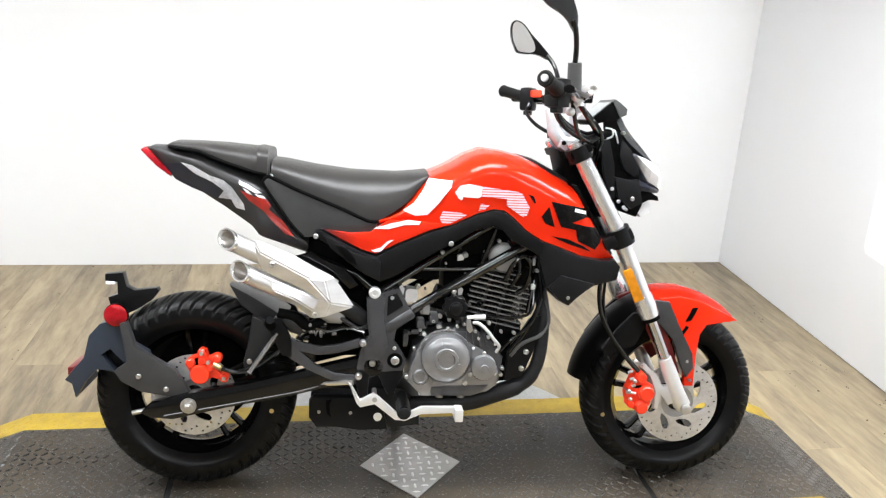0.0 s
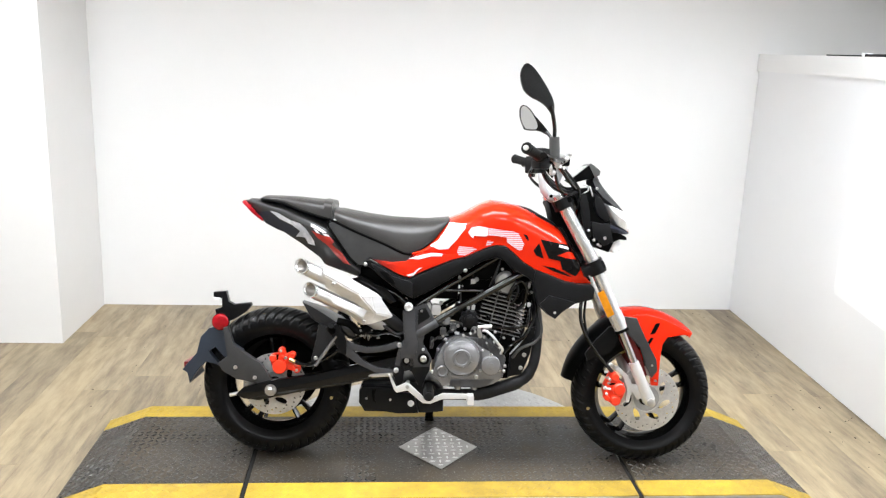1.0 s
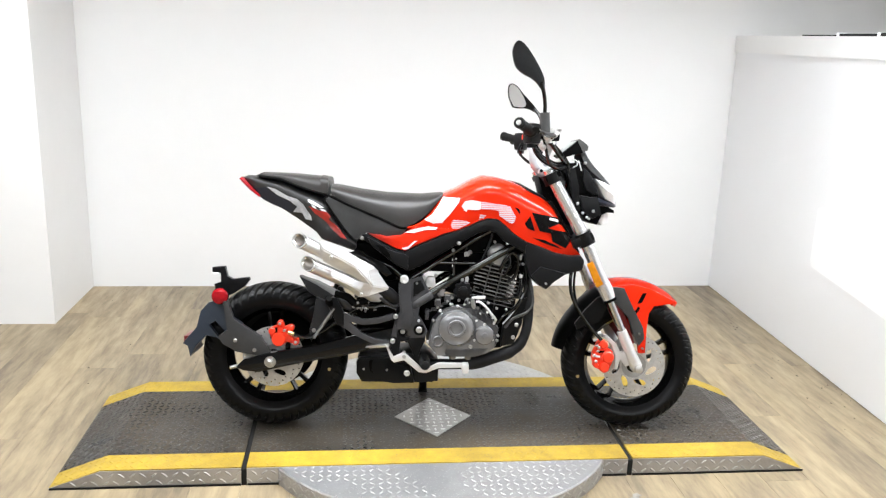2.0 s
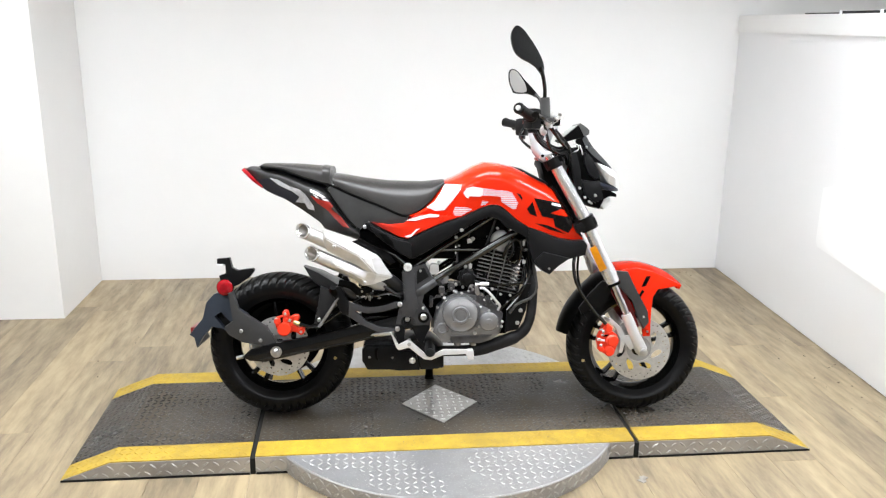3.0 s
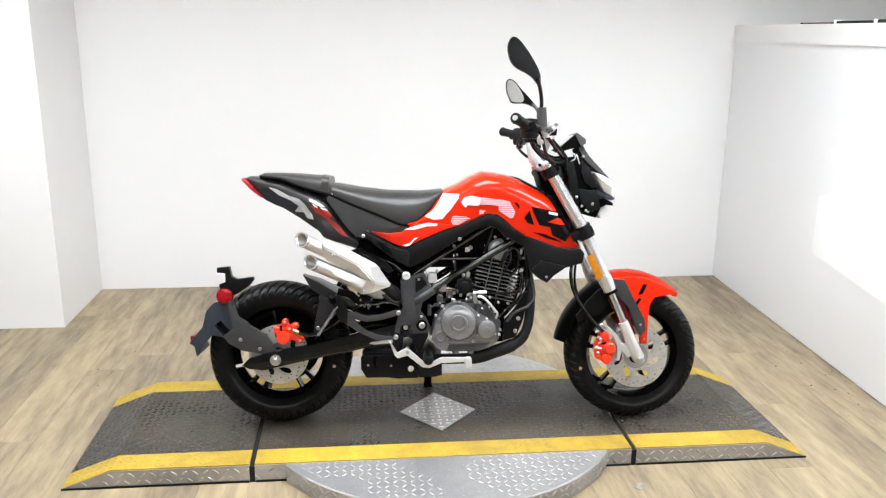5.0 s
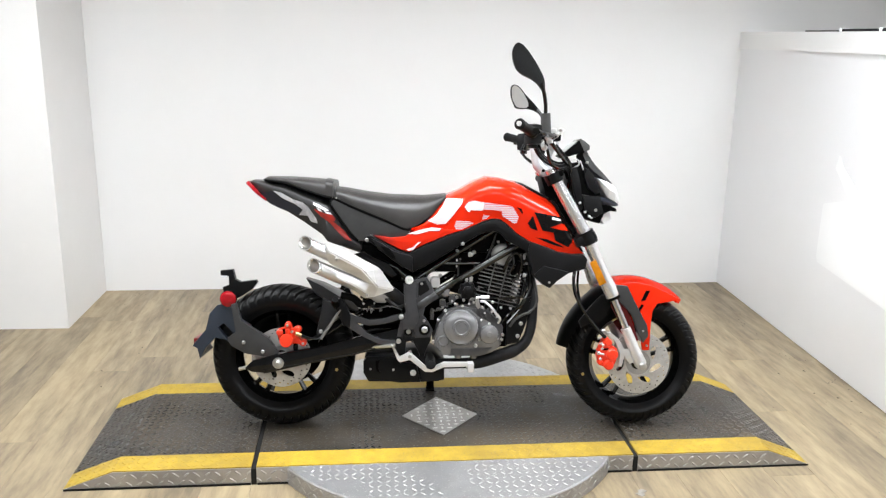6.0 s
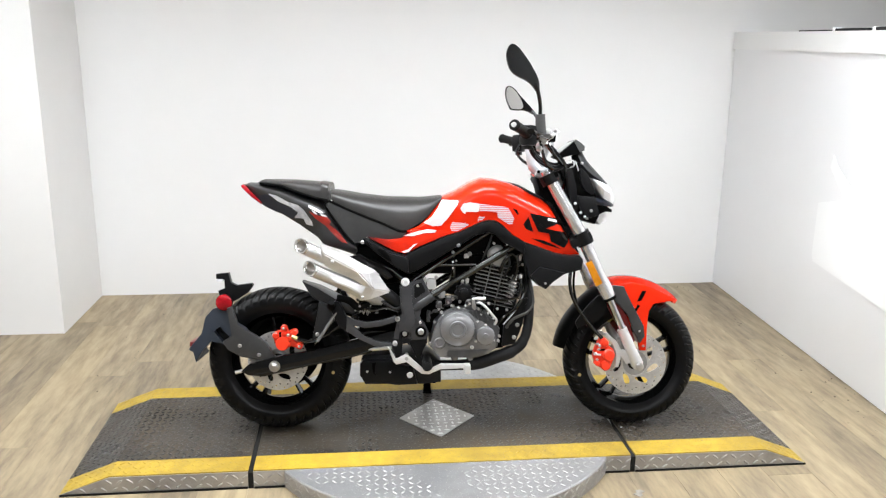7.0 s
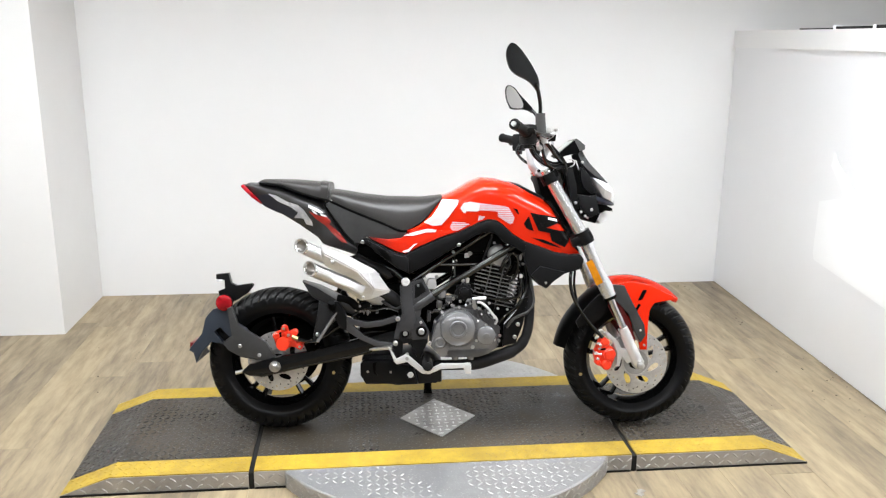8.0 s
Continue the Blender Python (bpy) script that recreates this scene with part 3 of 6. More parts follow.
def bolt(x, z, y, r, parent, mat=None, deep=0.012):
    r = 0.68 * r
    bm = lathe([(r * 1.12, y + deep), (r * 1.12, y + 0.001), (r, y), (r, y - r * 0.45), (r * 0.86, y - r * 0.58), (r * 0.52, y - r * 0.58), (r * 0.42, y - r * 0.25)], "y", (x, 0, z), 12)
    return part("bolt", bm, mat or M["steel"], parent)


# ---- the motorcycle ----
bike = tagged(new("motorcycle"), "red and black small naked motorcycle leaning on its side stand", "motorcycle")
bike.matrix_basis = BIKE


def tyre_mesh(cx, cz, dy, r, w, blocks=48, crown=True):
    """The crown of a tyre with slanting grooves cut over its tread, or its two smooth walls."""
    bm = bmesh.new()
    per = 8
    steps = blocks * per
    line = [(0.158, -0.70), (0.166, -0.80), (0.176, -0.93), (0.186, -0.99), (r - 0.042, -1.0), (r - 0.030, -0.965), (r - 0.022, -0.90), (r - 0.014, -0.78), (r - 0.007, -0.58), (r - 0.002, -0.3), (r, -0.08)]
    line += [(a, -b) for a, b in line[::-1]]
    rings = []
    for j, (rad, f) in enumerate(line):
        ring = []
        tread = rad > r - 0.035
        for k in range(steps):
            groove = tread and k % per < 2 and 0.2 < abs(f)
            even = tread and (k + per // 2 - 1) % (per * 2) == 0 and 0.25 < abs(f) < 0.8
            q = rad - (0.0055 if groove else 0.0035 if even else 0)
            a = 2 * math.pi * (k + 1.25 * per * abs(f) ** 1.6) / steps
            ring.append(bm.verts.new((cx + q * math.cos(a), dy + f * w * (0.96 if groove else 1), cz + q * math.sin(a))))
        rings.append(ring)
    for j, (a, b) in enumerate(zip(rings, rings[1:])):
        if crown == (min(line[j][0], line[j + 1][0]) > r - 0.031):
            for k in range(steps):
                bm.faces.new((a[k], a[(k + 1) % steps], b[(k + 1) % steps], b[k]))
    bmesh.ops.delete(bm, geom=[v for v in bm.verts if not v.link_faces], context="VERTS")
    return bm


def disc_mesh(cx, cz, y, outer, inner, thick=0.004):
    """A brake disc: a flat ring with drilled holes and large slots cut right through."""
    def circle(r, n, mx=0.0, mz=0.0):
        return [(cx + mx + r * math.cos(2 * math.pi * k / n), cz + mz + r * math.sin(2 * math.pi * k / n)) for k in range(n)]

    loops = [circle(outer, 72), circle(inner, 40)]
    for k in range(7):
        a = 2 * math.pi * k / 7 + 0.2
        slot = ((0.0, 0.050), (0.28, 0.0475), (0.52, 0.053), (0.66, 0.064), (0.66, 0.076), (0.54, 0.0795), (0.40, 0.072), (0.16, 0.060))
        loops.append([(cx + outer / 0.106 * q * math.cos(a + f), cz + outer / 0.106 * q * math.sin(a + f)) for f, q in slot])
    for k in range(42):
        a = 2 * math.pi * k / 42
        q = outer - (0.007, 0.014, 0.0205)[k % 3]
        loops.append(circle(0.0031, 6, q * math.cos(a), q * math.sin(a)))
    bm = bmesh.new()
    edges = []
    for loop in loops:
        ring = [bm.verts.new((x, y, z)) for x, z in loop]
        edges += [bm.edges.new((ring[i], ring[(i + 1) % len(ring)])) for i in range(len(ring))]
    bmesh.ops.triangle_fill(bm, use_beauty=True, use_dissolve=False, edges=edges)
    made = bmesh.ops.extrude_face_region(bm, geom=bm.faces[:])["geom"]
    for v in made:
        if isinstance(v, bmesh.types.BMVert):
            v.co.y += thick
    return bm


def wheel(kind, cx, r, w, disc_r, disc_y, dy, tyre_label):
    cz = r - dy * math.tan(radians(LEAN))
    rim = lathe([(0.166, -w * 0.72), (0.168, -w * 0.68), (0.160, -w * 0.60), (0.150, -w * 0.3), (0.148, 0), (0.150, w * 0.3), (0.160, w * 0.60), (0.168, w * 0.68), (0.166, w * 0.72), (0.158, w * 0.70),
                 (0.152, w * 0.5), (0.143, w * 0.3), (0.141, 0), (0.143, -w * 0.3), (0.152, -w * 0.5), (0.158, -w * 0.70)], "y", (cx, dy, cz), 72, True)
    thing = part(kind, rim, M["rim"], bike, "black cast alloy wheel")
    tyre = part("tyre", tyre_mesh(cx, cz, dy, r, w, crown=False), M["tyre"], thing, tyre_label)
    part("tread", tyre_mesh(cx, cz, dy, r, w), M["tread_rubber"], tyre, "dusty tread with slanting grooves")
    part("hub", lathe([(0.020, -0.072), (0.034, -0.066), (0.036, -0.03), (0.028, -0.02), (0.028, 0.02), (0.036, 0.03), (0.034, 0.066), (0.02, 0.072)], "y", (cx, 0, cz), 32), M["rim"], thing)
    for k in range(5):
        for side in (-1, 1):
            a = radians(72 * k + 20 + side * 13)
            b = radians(72 * k + 20 + side * 9)
            p0 = Vector((cx + 0.03 * math.cos(a), 0, cz + 0.03 * math.sin(a)))
            p1 = Vector((cx + 0.147 * math.cos(b), dy, cz + 0.147 * math.sin(b)))
            part("spoke", tube([p0, p0.lerp(p1, 0.5), p1], [0.009, 0.0075, 0.0095], 8, 1.5), M["rim"], thing)
    disc = part("brake_disc", disc_mesh(cx, r, disc_y, disc_r, disc_r * 0.40), M["disc"], thing, "drilled steel brake disc")
    part("disc_carrier", lathe([(disc_r * 0.46, disc_y + 0.004), (disc_r * 0.44, disc_y + 0.010), (0.024, disc_y + 0.010), (0.024, disc_y + 0.004)], "y", (cx, 0, r), 40, True), M["cast_dull"], thing)
    valve = 195 if cx > 0 else -13
    part("valve_mark", lathe([(0.0055, dy - w * 0.99 - 0.0015), (0.0055, dy - w * 0.99 + 0.002)], "y", (cx + 0.188 * math.cos(radians(valve)), 0, r + 0.188 * math.sin(radians(valve))), 10), M["brass"], thing)
    return thing


wheel("rear_wheel", -0.602, 0.2415, 0.064, 0.100, -0.076, -0.006, "black road tyre with block tread")
wheel("front_wheel", 0.604, 0.2305, 0.057, 0.106, -0.080, 0.014, "black road tyre with block tread")

arc = [(math.cos(radians(a)), math.sin(radians(a))) for a in range(20, 166, 8)]
# added dark arc plate behind the top of the rear wheel
part("wheel_back_plate", prism([(-0.602 + 0.172 * c, 0.2415 + 0.172 * q) for c, q in arc] + [(-0.602 + 0.085 * c, 0.2415 + 0.085 * q) for c, q in arc[::-1]], 0.086, 0.092), M["plastic"], bike, "black arc plate behind the top of the rear wheel")
part("rear_sprocket", lathe([(0.122, 0.074), (0.124, 0.0775), (0.122, 0.081), (0.03, 0.081), (0.03, 0.074)], "y", (-0.602, 0, 0.2415), 64, True), M["dark"], bike, "black rear chain sprocket")

# tank, seat and tail
tank_body = Body([(-0.175, 0.684), (-0.146, 0.694), (-0.126, 0.707), (-0.095, 0.743), (-0.072, 0.776), (-0.055, 0.795), (-0.013, 0.813), (0.035, 0.842), (0.074, 0.857), (0.119, 0.853), (0.170, 0.841),
                  (0.199, 0.830), (0.243, 0.806), (0.273, 0.792), (0.303, 0.772), (0.329, 0.727), (0.361, 0.673), (0.385, 0.625), (0.398, 0.608)],
                 [(-0.175, 0.676), (-0.08, 0.676), (-0.014, 0.674), (0.0, 0.680), (0.057, 0.708), (0.09, 0.719), (0.117, 0.717), (0.137, 0.704), (0.173, 0.671), (0.215, 0.646), (0.271, 0.627), (0.313, 0.611),
                  (0.355, 0.604), (0.398, 0.602)],
                 [(-0.175, 0.124), (-0.1, 0.126), (-0.05, 0.132), (0.0, 0.145), (0.08, 0.155), (0.15, 0.154), (0.25, 0.145), (0.33, 0.130), (0.398, 0.112)], 2.3, 0.42, 0.06)
tank = part("fuel_tank", tank_body.mesh(70, 16), M["red"], bike, "glossy red fuel tank with white and black graphics", angle=60)
cover = Body([(0.165, 0.8435), (0.199, 0.836), (0.243, 0.813), (0.273, 0.798), (0.285, 0.790)], [(0.165, 0.83), (0.199, 0.815), (0.243, 0.79), (0.273, 0.775), (0.285, 0.77)],
             [(0.165, 0.035), (0.2, 0.062), (0.25, 0.074), (0.285, 0.070)], 2.6, 0.5, 0)
part("tank_cap_cover", cover.mesh(14, 8), M["plastic"], tank, "black filler cap cover")
part("tank_nose", prism([(0.290, 0.778), (0.304, 0.775), (0.333, 0.730), (0.365, 0.676), (0.4015, 0.612), (0.396, 0.600), (0.375, 0.640), (0.350, 0.690), (0.318, 0.742)], -0.088, 0.088, 0.003), M["plastic"], tank, "black cover behind the fork")
part("white_graphic", tank_body.decal([(-0.057, 0.783), (-0.006, 0.781), (-0.008, 0.767), (-0.035, 0.728), (-0.060, 0.699), (-0.088, 0.696), (-0.117, 0.708), (-0.092, 0.726), (-0.071, 0.757)], 0.0025), M["decal_white"], tank)
part("white_graphic", tank_body.decal([(0.000, 0.755), (0.011, 0.771), (0.032, 0.776), (0.063, 0.771), (0.062, 0.748), (0.055, 0.744), (0.020, 0.745), (0.017, 0.738), (0.010, 0.741), (0.008, 0.749)], 0.0025), M["decal_white"], tank)
part("white_graphic", tank_body.decal([(-0.025, 0.710), (0.017, 0.708), (0.031, 0.703), (-0.008, 0.681), (-0.025, 0.680), (-0.032, 0.693)], 0.0025), M["decal_stripes"], tank)
part("white_graphic", tank_body.decal([(0.061, 0.731), (0.082, 0.729), (0.072, 0.718), (0.057, 0.714)], 0.0025), M["decal_stripes"], tank)
part("striped_graphic", tank_body.decal([(0.0632, 0.771), (0.143, 0.762), (0.156, 0.758), (0.176, 0.725), (0.170, 0.705), (0.161, 0.703), (0.122, 0.728), (0.121, 0.744), (0.0632, 0.748)], 0.0025), M["decal_stripes"], tank)
for outline in ([(0.227, 0.741), (0.321, 0.724), (0.334, 0.700), (0.319, 0.705), (0.280, 0.714), (0.268, 0.707), (0.266, 0.695), (0.313, 0.684), (0.348, 0.679), (0.362, 0.662), (0.359, 0.646), (0.346, 0.626), (0.301, 0.647), (0.308, 0.665), (0.293, 0.674), (0.256, 0.681)],
                [(0.223, 0.729), (0.240, 0.680), (0.216, 0.689), (0.206, 0.705)],
                [(0.170, 0.757), (0.184, 0.752), (0.190, 0.739), (0.188, 0.734)],
                [(0.233, 0.659), (0.274, 0.652), (0.317, 0.634), (0.336, 0.622), (0.282, 0.638)]):
    part("black_graphic", tank_body.decal(outline, 0.0025), M["decal_black"], tank)
part("white_label", tank_body.decal([(0.287, 0.726), (0.319, 0.719), (0.318, 0.711), (0.286, 0.718)], 0.0045), M["decal_white"], tank)

seat_body = Body([(-0.42, 0.815), (-0.40, 0.814), (-0.322, 0.801), (-0.24, 0.792), (-0.13, 0.790), (-0.058, 0.797)], [(-0.42, 0.782), (-0.367, 0.754), (-0.315, 0.732), (-0.25, 0.706), (-0.198, 0.684), (-0.174, 0.682), (-0.146, 0.696), (-0.107, 0.724), (-0.058, 0.785)],
                 [(-0.42, 0.112), (-0.3, 0.13), (-0.2, 0.126), (-0.1, 0.112), (-0.058, 0.098)], 2.4, 0.8, 0.0)
seat = part("seat", seat_body.mesh(40, 12), M["seat"], bike, "dark grey vinyl rider seat", angle=70)
pillion_body = Body([(-0.663, 0.838), (-0.65, 0.847), (-0.6, 0.8475), (-0.537, 0.846), (-0.457, 0.840), (-0.432, 0.834), (-0.424, 0.82)], [(-0.663, 0.834), (-0.586, 0.826), (-0.523, 0.803), (-0.459, 0.784), (-0.424, 0.779)],
                    [(-0.663, 0.06), (-0.64, 0.078), (-0.55, 0.1), (-0.45, 0.112), (-0.424, 0.108)], 2.6, 0.7, 0.0)
part("pillion_seat", pillion_body.mesh(30, 12), M["seat"], bike, "dark grey vinyl pillion seat", angle=70)
strap_body = Body([(-0.452, 0.843), (-0.428, 0.838)], [(-0.452, 0.785), (-0.428, 0.782)], [(-0.452, 0.1145), (-0.428, 0.1135)], 3.0, 0.5, 0.0)
part("seat_strap", strap_body.mesh(3, 12), M["seat"], bike, "stitched strap across the seat", angle=70)

tail_body = Body([(-0.715, 0.828), (-0.699, 0.836), (-0.652, 0.835), (-0.586, 0.827), (-0.523, 0.804), (-0.459, 0.783), (-0.43, 0.765), (-0.393, 0.70), (-0.366, 0.662), (-0.335, 0.636)],
                 [(-0.715, 0.822), (-0.655, 0.766), (-0.592, 0.736), (-0.528, 0.698), (-0.465, 0.655), (-0.449, 0.633), (-0.396, 0.616), (-0.335, 0.595)],
                 [(-0.715, 0.03), (-0.65, 0.07), (-0.55, 0.100), (-0.45, 0.117), (-0.335, 0.122)], 2.2, 0.35, 0.35)
tail = part("tail_fairing", tail_body.mesh(50, 12), M["panel"], bike, "dark grey pointed tail fairing with graphics")
part("white_stripe", prism([(-0.183, 0.666), (-0.144, 0.679), (-0.105, 0.6875), (-0.075, 0.6845), (-0.080, 0.677), (-0.112, 0.676), (-0.151, 0.665)], -0.1435, -0.138), M["decal_white"], bike)
part("white_stripe", prism([(-0.138, 0.640), (-0.150, 0.638), (-0.166, 0.622), (-0.188, 0.615), (-0.180, 0.611), (-0.166, 0.613), (-0.150, 0.631)], -0.1445, -0.140), M["decal_white"], bike)
part("tail_light", prism([(-0.722, 0.823), (-0.713, 0.830), (-0.688, 0.805), (-0.654, 0.771), (-0.656, 0.764), (-0.687, 0.787)], -0.058, 0.058, 0.004), M["red_lens"], tail, "narrow red tail light")

part("silver_graphic", tail_body.decal([(-0.628, 0.799), (-0.600, 0.793), (-0.560, 0.772), (-0.528, 0.763), (-0.509, 0.748), (-0.483, 0.710), (-0.480, 0.694), (-0.502, 0.698), (-0.512, 0.718), (-0.543, 0.720), (-0.528, 0.738), (-0.554, 0.757), (-0.594, 0.773)], 0.0025), M["decal_worn"], tail)
part("white_graphic", tail_body.decal([(-0.492, 0.764), (-0.469, 0.754), (-0.440, 0.737), (-0.452, 0.736), (-0.492, 0.755)], 0.0025), M["decal_white"], tail)
part("white_graphic", tail_body.decal([(-0.484, 0.748), (-0.470, 0.742), (-0.462, 0.732), (-0.474, 0.736)], 0.0025), M["decal_white"], tail)
part("white_graphic", tail_body.decal([(-0.456, 0.735), (-0.436, 0.731), (-0.430, 0.724), (-0.448, 0.728)], 0.0035), M["decal_white"], tail)
part("red_graphic", tail_body.decal([(-0.490, 0.742), (-0.456, 0.728), (-0.430, 0.724), (-0.418, 0.711), (-0.424, 0.700), (-0.392, 0.675), (-0.365, 0.639), (-0.386, 0.643), (-0.418, 0.674), (-0.437, 0.697), (-0.469, 0.718)], 0.0025), M["decal_red"], tail)
part("blue_film", tail_body.decal([(-0.675, 0.793), (-0.633, 0.797), (-0.597, 0.771), (-0.557, 0.755), (-0.532, 0.737), (-0.546, 0.718), (-0.606, 0.739), (-0.645, 0.757)], 0.0025), M["film_dark"], tail)

# side panels under the seat and the tank
both("side_panel", lambda: prism([(-0.436, 0.766), (-0.42, 0.776), (-0.367, 0.749), (-0.315, 0.728), (-0.25, 0.702), (-0.198, 0.679), (-0.174, 0.678), (-0.185, 0.655), (-0.236, 0.650), (-0.301, 0.662), (-0.325, 0.640), (-0.342, 0.640), (-0.366, 0.664), (-0.393, 0.70), (-0.425, 0.745)], -0.131, -0.09, 0.007), M["panel"], bike, "matt grey side panel under the seat")
both("red_side_panel", lambda: prism([(-0.305, 0.663), (-0.236, 0.653), (-0.191, 0.657), (-0.146, 0.686), (-0.08, 0.684), (-0.005, 0.679), (-0.054, 0.664), (-0.131, 0.630), (-0.177, 0.606), (-0.209, 0.615), (-0.262, 0.641)], -0.142, -0.10, 0.006), M["red_fade"], bike, "glossy red lower side panel")
both("frame_cover", lambda: prism([(-0.318, 0.658), (-0.300, 0.658), (-0.262, 0.637), (-0.209, 0.611), (-0.177, 0.602), (-0.131, 0.626), (-0.054, 0.661), (0.0, 0.678), (0.057, 0.706), (0.09, 0.717), (0.117, 0.715), (0.137, 0.702), (0.173, 0.669), (0.215, 0.644),
                                   (0.211, 0.606), (0.189, 0.622), (0.141, 0.645), (0.119, 0.669), (0.092, 0.678), (0.052, 0.667), (-0.052, 0.605), (-0.129, 0.558), (-0.166, 0.541), (-0.208, 0.563), (-0.261, 0.609), (-0.31, 0.640)], -0.150, -0.112, 0.008), M["plastic"], bike, "matt black frame cover")
both("cover_facet", lambda: prism([(-0.298, 0.650), (-0.267, 0.636), (-0.232, 0.612), (-0.203, 0.603), (-0.177, 0.598), (-0.166, 0.590), (-0.166, 0.545), (-0.202, 0.560), (-0.241, 0.588), (-0.280, 0.618)], -0.156, -0.146, 0.005), M["shroud"], bike)
# flat dark piece gives the scoop's shade; nothing is hollowed out
both("side_scoop_shade", lambda: prism([(-0.273, 0.628), (-0.244, 0.621), (-0.225, 0.597), (-0.219, 0.580), (-0.248, 0.597)], -0.1575, -0.150, 0.002), M["dark"], bike)
both("radiator_shroud", lambda: prism([(0.213, 0.647), (0.271, 0.626), (0.313, 0.610), (0.355, 0.603), (0.395, 0.604), (0.408, 0.588), (0.401, 0.555), (0.346, 0.540), (0.306, 0.512), (0.284, 0.490), (0.258, 0.504), (0.229, 0.531), (0.209, 0.606)], -0.142, -0.10, 0.009), M["shroud"], bike, "matt black radiator shroud")
both("shroud_fin", lambda: prism([(0.232, 0.536), (0.262, 0.566), (0.345, 0.546), (0.306, 0.514), (0.284, 0.492), (0.259, 0.506)], -0.150, -0.135, 0.006), M["shroud"], bike)
# dark tubes laid over the panel edges draw the shade in the gaps
both("panel_gap_shade", lambda: tube(rounded([(-0.426, -0.126, 0.777), (-0.400, -0.131, 0.767), (-0.367, -0.132, 0.7515), (-0.315, -0.132, 0.7305), (-0.250, -0.132, 0.7045), (-0.198, -0.132, 0.6815), (-0.172, -0.130, 0.680)], 2), 0.0042, 8), M["dark"], bike)
both("panel_gap_shade", lambda: tube(rounded([(-0.424, -0.128, 0.778), (-0.438, -0.1295, 0.766), (-0.426, -0.130, 0.744), (-0.394, -0.130, 0.699), (-0.367, -0.130, 0.663), (-0.344, -0.130, 0.640)], 2), 0.0034, 8), M["dark"], bike)
gap = [(x, -0.0015 - max(pillion_body.side(x, pillion_body.line(pillion_body.low, x)), tail_body.side(x, pillion_body.line(pillion_body.low, x))), pillion_body.line(pillion_body.low, x)) for x in spread((-0.655, -0.43), 24)]
part("panel_gap_shade", tube(gap, 0.0038, 8), M["dark"], bike)
for x, z in ((-0.004, 0.636), (-0.315, 0.645)):
    bolt(x, z, -0.150, 0.0085, bike)
bolt(0.281, 0.512, -0.150, 0.006, bike)

# trellis frame
for y in (-0.112, 0.112):
    part("main_tube", tube([(-0.150, y, 0.425), (-0.079, y, 0.474), (0.172, y, 0.626), (0.30, y * 0.6, 0.70)], 0.0125, 14), M["frame_gloss"], bike, "gloss black trellis frame tube")
    part("upper_tube", tube([(-0.160, y * 0.9, 0.508), (-0.048, y * 0.9, 0.583), (0.111, y * 0.9, 0.684)], 0.0085, 12), M["frame_gloss"], bike)
    part("cross_tube", tube([(-0.078, y * 0.9, 0.567), (0.09, y * 0.9, 0.567)], 0.0065, 10), M["frame_gloss"], bike)
    part("cross_tube", tube([(0.109, y * 0.9, 0.668), (0.078, y * 0.9, 0.580)], 0.0062, 10), M["frame_gloss"], bike)
    part("seat_rail", tube([(-0.34, y * 0.9, 0.60), (-0.22, y * 0.95, 0.55), (-0.16, y, 0.50)], 0.012, 10), M["gloss_black"], bike)
both("frame_plate", lambda: prism([(-0.196, 0.500), (-0.165, 0.513), (-0.120, 0.526), (-0.101, 0.490), (-0.091, 0.467), (-0.091, 0.456), (-0.123, 0.425), (-0.129, 0.398), (-0.110, 0.372), (-0.098, 0.346), (-0.106, 0.324), (-0.166, 0.320), (-0.216, 0.326), (-0.213, 0.346), (-0.204, 0.385), (-0.188, 0.411), (-0.194, 0.438), (-0.195, 0.477)], -0.135, -0.10, 0.005), M["frame_grey"], bike, "dark grey cast frame plate")
both("peg_mount", lambda: prism([(-0.103, 0.332), (-0.104, 0.313), (-0.118, 0.284), (-0.125, 0.262), (-0.140, 0.262), (-0.164, 0.312), (-0.184, 0.318), (-0.188, 0.258), (-0.205, 0.254), (-0.220, 0.300), (-0.215, 0.332)], -0.133, -0.105, 0.005), M["plastic"], bike, "black footpeg mount below the frame plate")
both("plate_rib", lambda: prism([(-0.191, 0.500), (-0.154, 0.510), (-0.153, 0.451), (-0.150, 0.435), (-0.146, 0.412), (-0.141, 0.390), (-0.152, 0.362), (-0.166, 0.350), (-0.198, 0.352), (-0.200, 0.380), (-0.183, 0.411), (-0.189, 0.438), (-0.190, 0.477)], -0.143, -0.130, 0.005), M["frame_grey"], bike)
# black piece laid on the plate as the shade of its recess
both("plate_recess_shade", lambda: prism([(-0.147, 0.506), (-0.124, 0.514), (-0.108, 0.484), (-0.147, 0.457)], -0.1362, -0.13, 0.0008), M["plastic"], bike)
both("tube_sleeve", lambda: tube([(-0.156, -0.124, 0.420), (-0.144, -0.125, 0.428), (-0.094, -0.123, 0.462), (-0.087, -0.122, 0.467)], [0.010, 0.0155, 0.0165, 0.0145], 16), M["frame_grey"], bike, "cast sleeve round the frame tube")
for x, z, r in ((-0.125, 0.350, 0.0185), (-0.178, 0.343, 0.0125)):
    part("bolt_seat", lathe([(r, -0.13), (r, -0.1362), (r * 0.8, -0.1365)], "y", (x, 0, z), 20), M["dark"], bike)
bolt(-0.177, 0.514, -0.140, 0.0185, bike, M["aluminium"])
for x, z, r in ((-0.125, 0.350, 0.0145), (-0.178, 0.343, 0.011), (-0.096, 0.310, 0.008), (-0.136, 0.502, 0.006), (-0.127, 0.380, 0.006)):
    bolt(x, z, -0.137, r, bike)
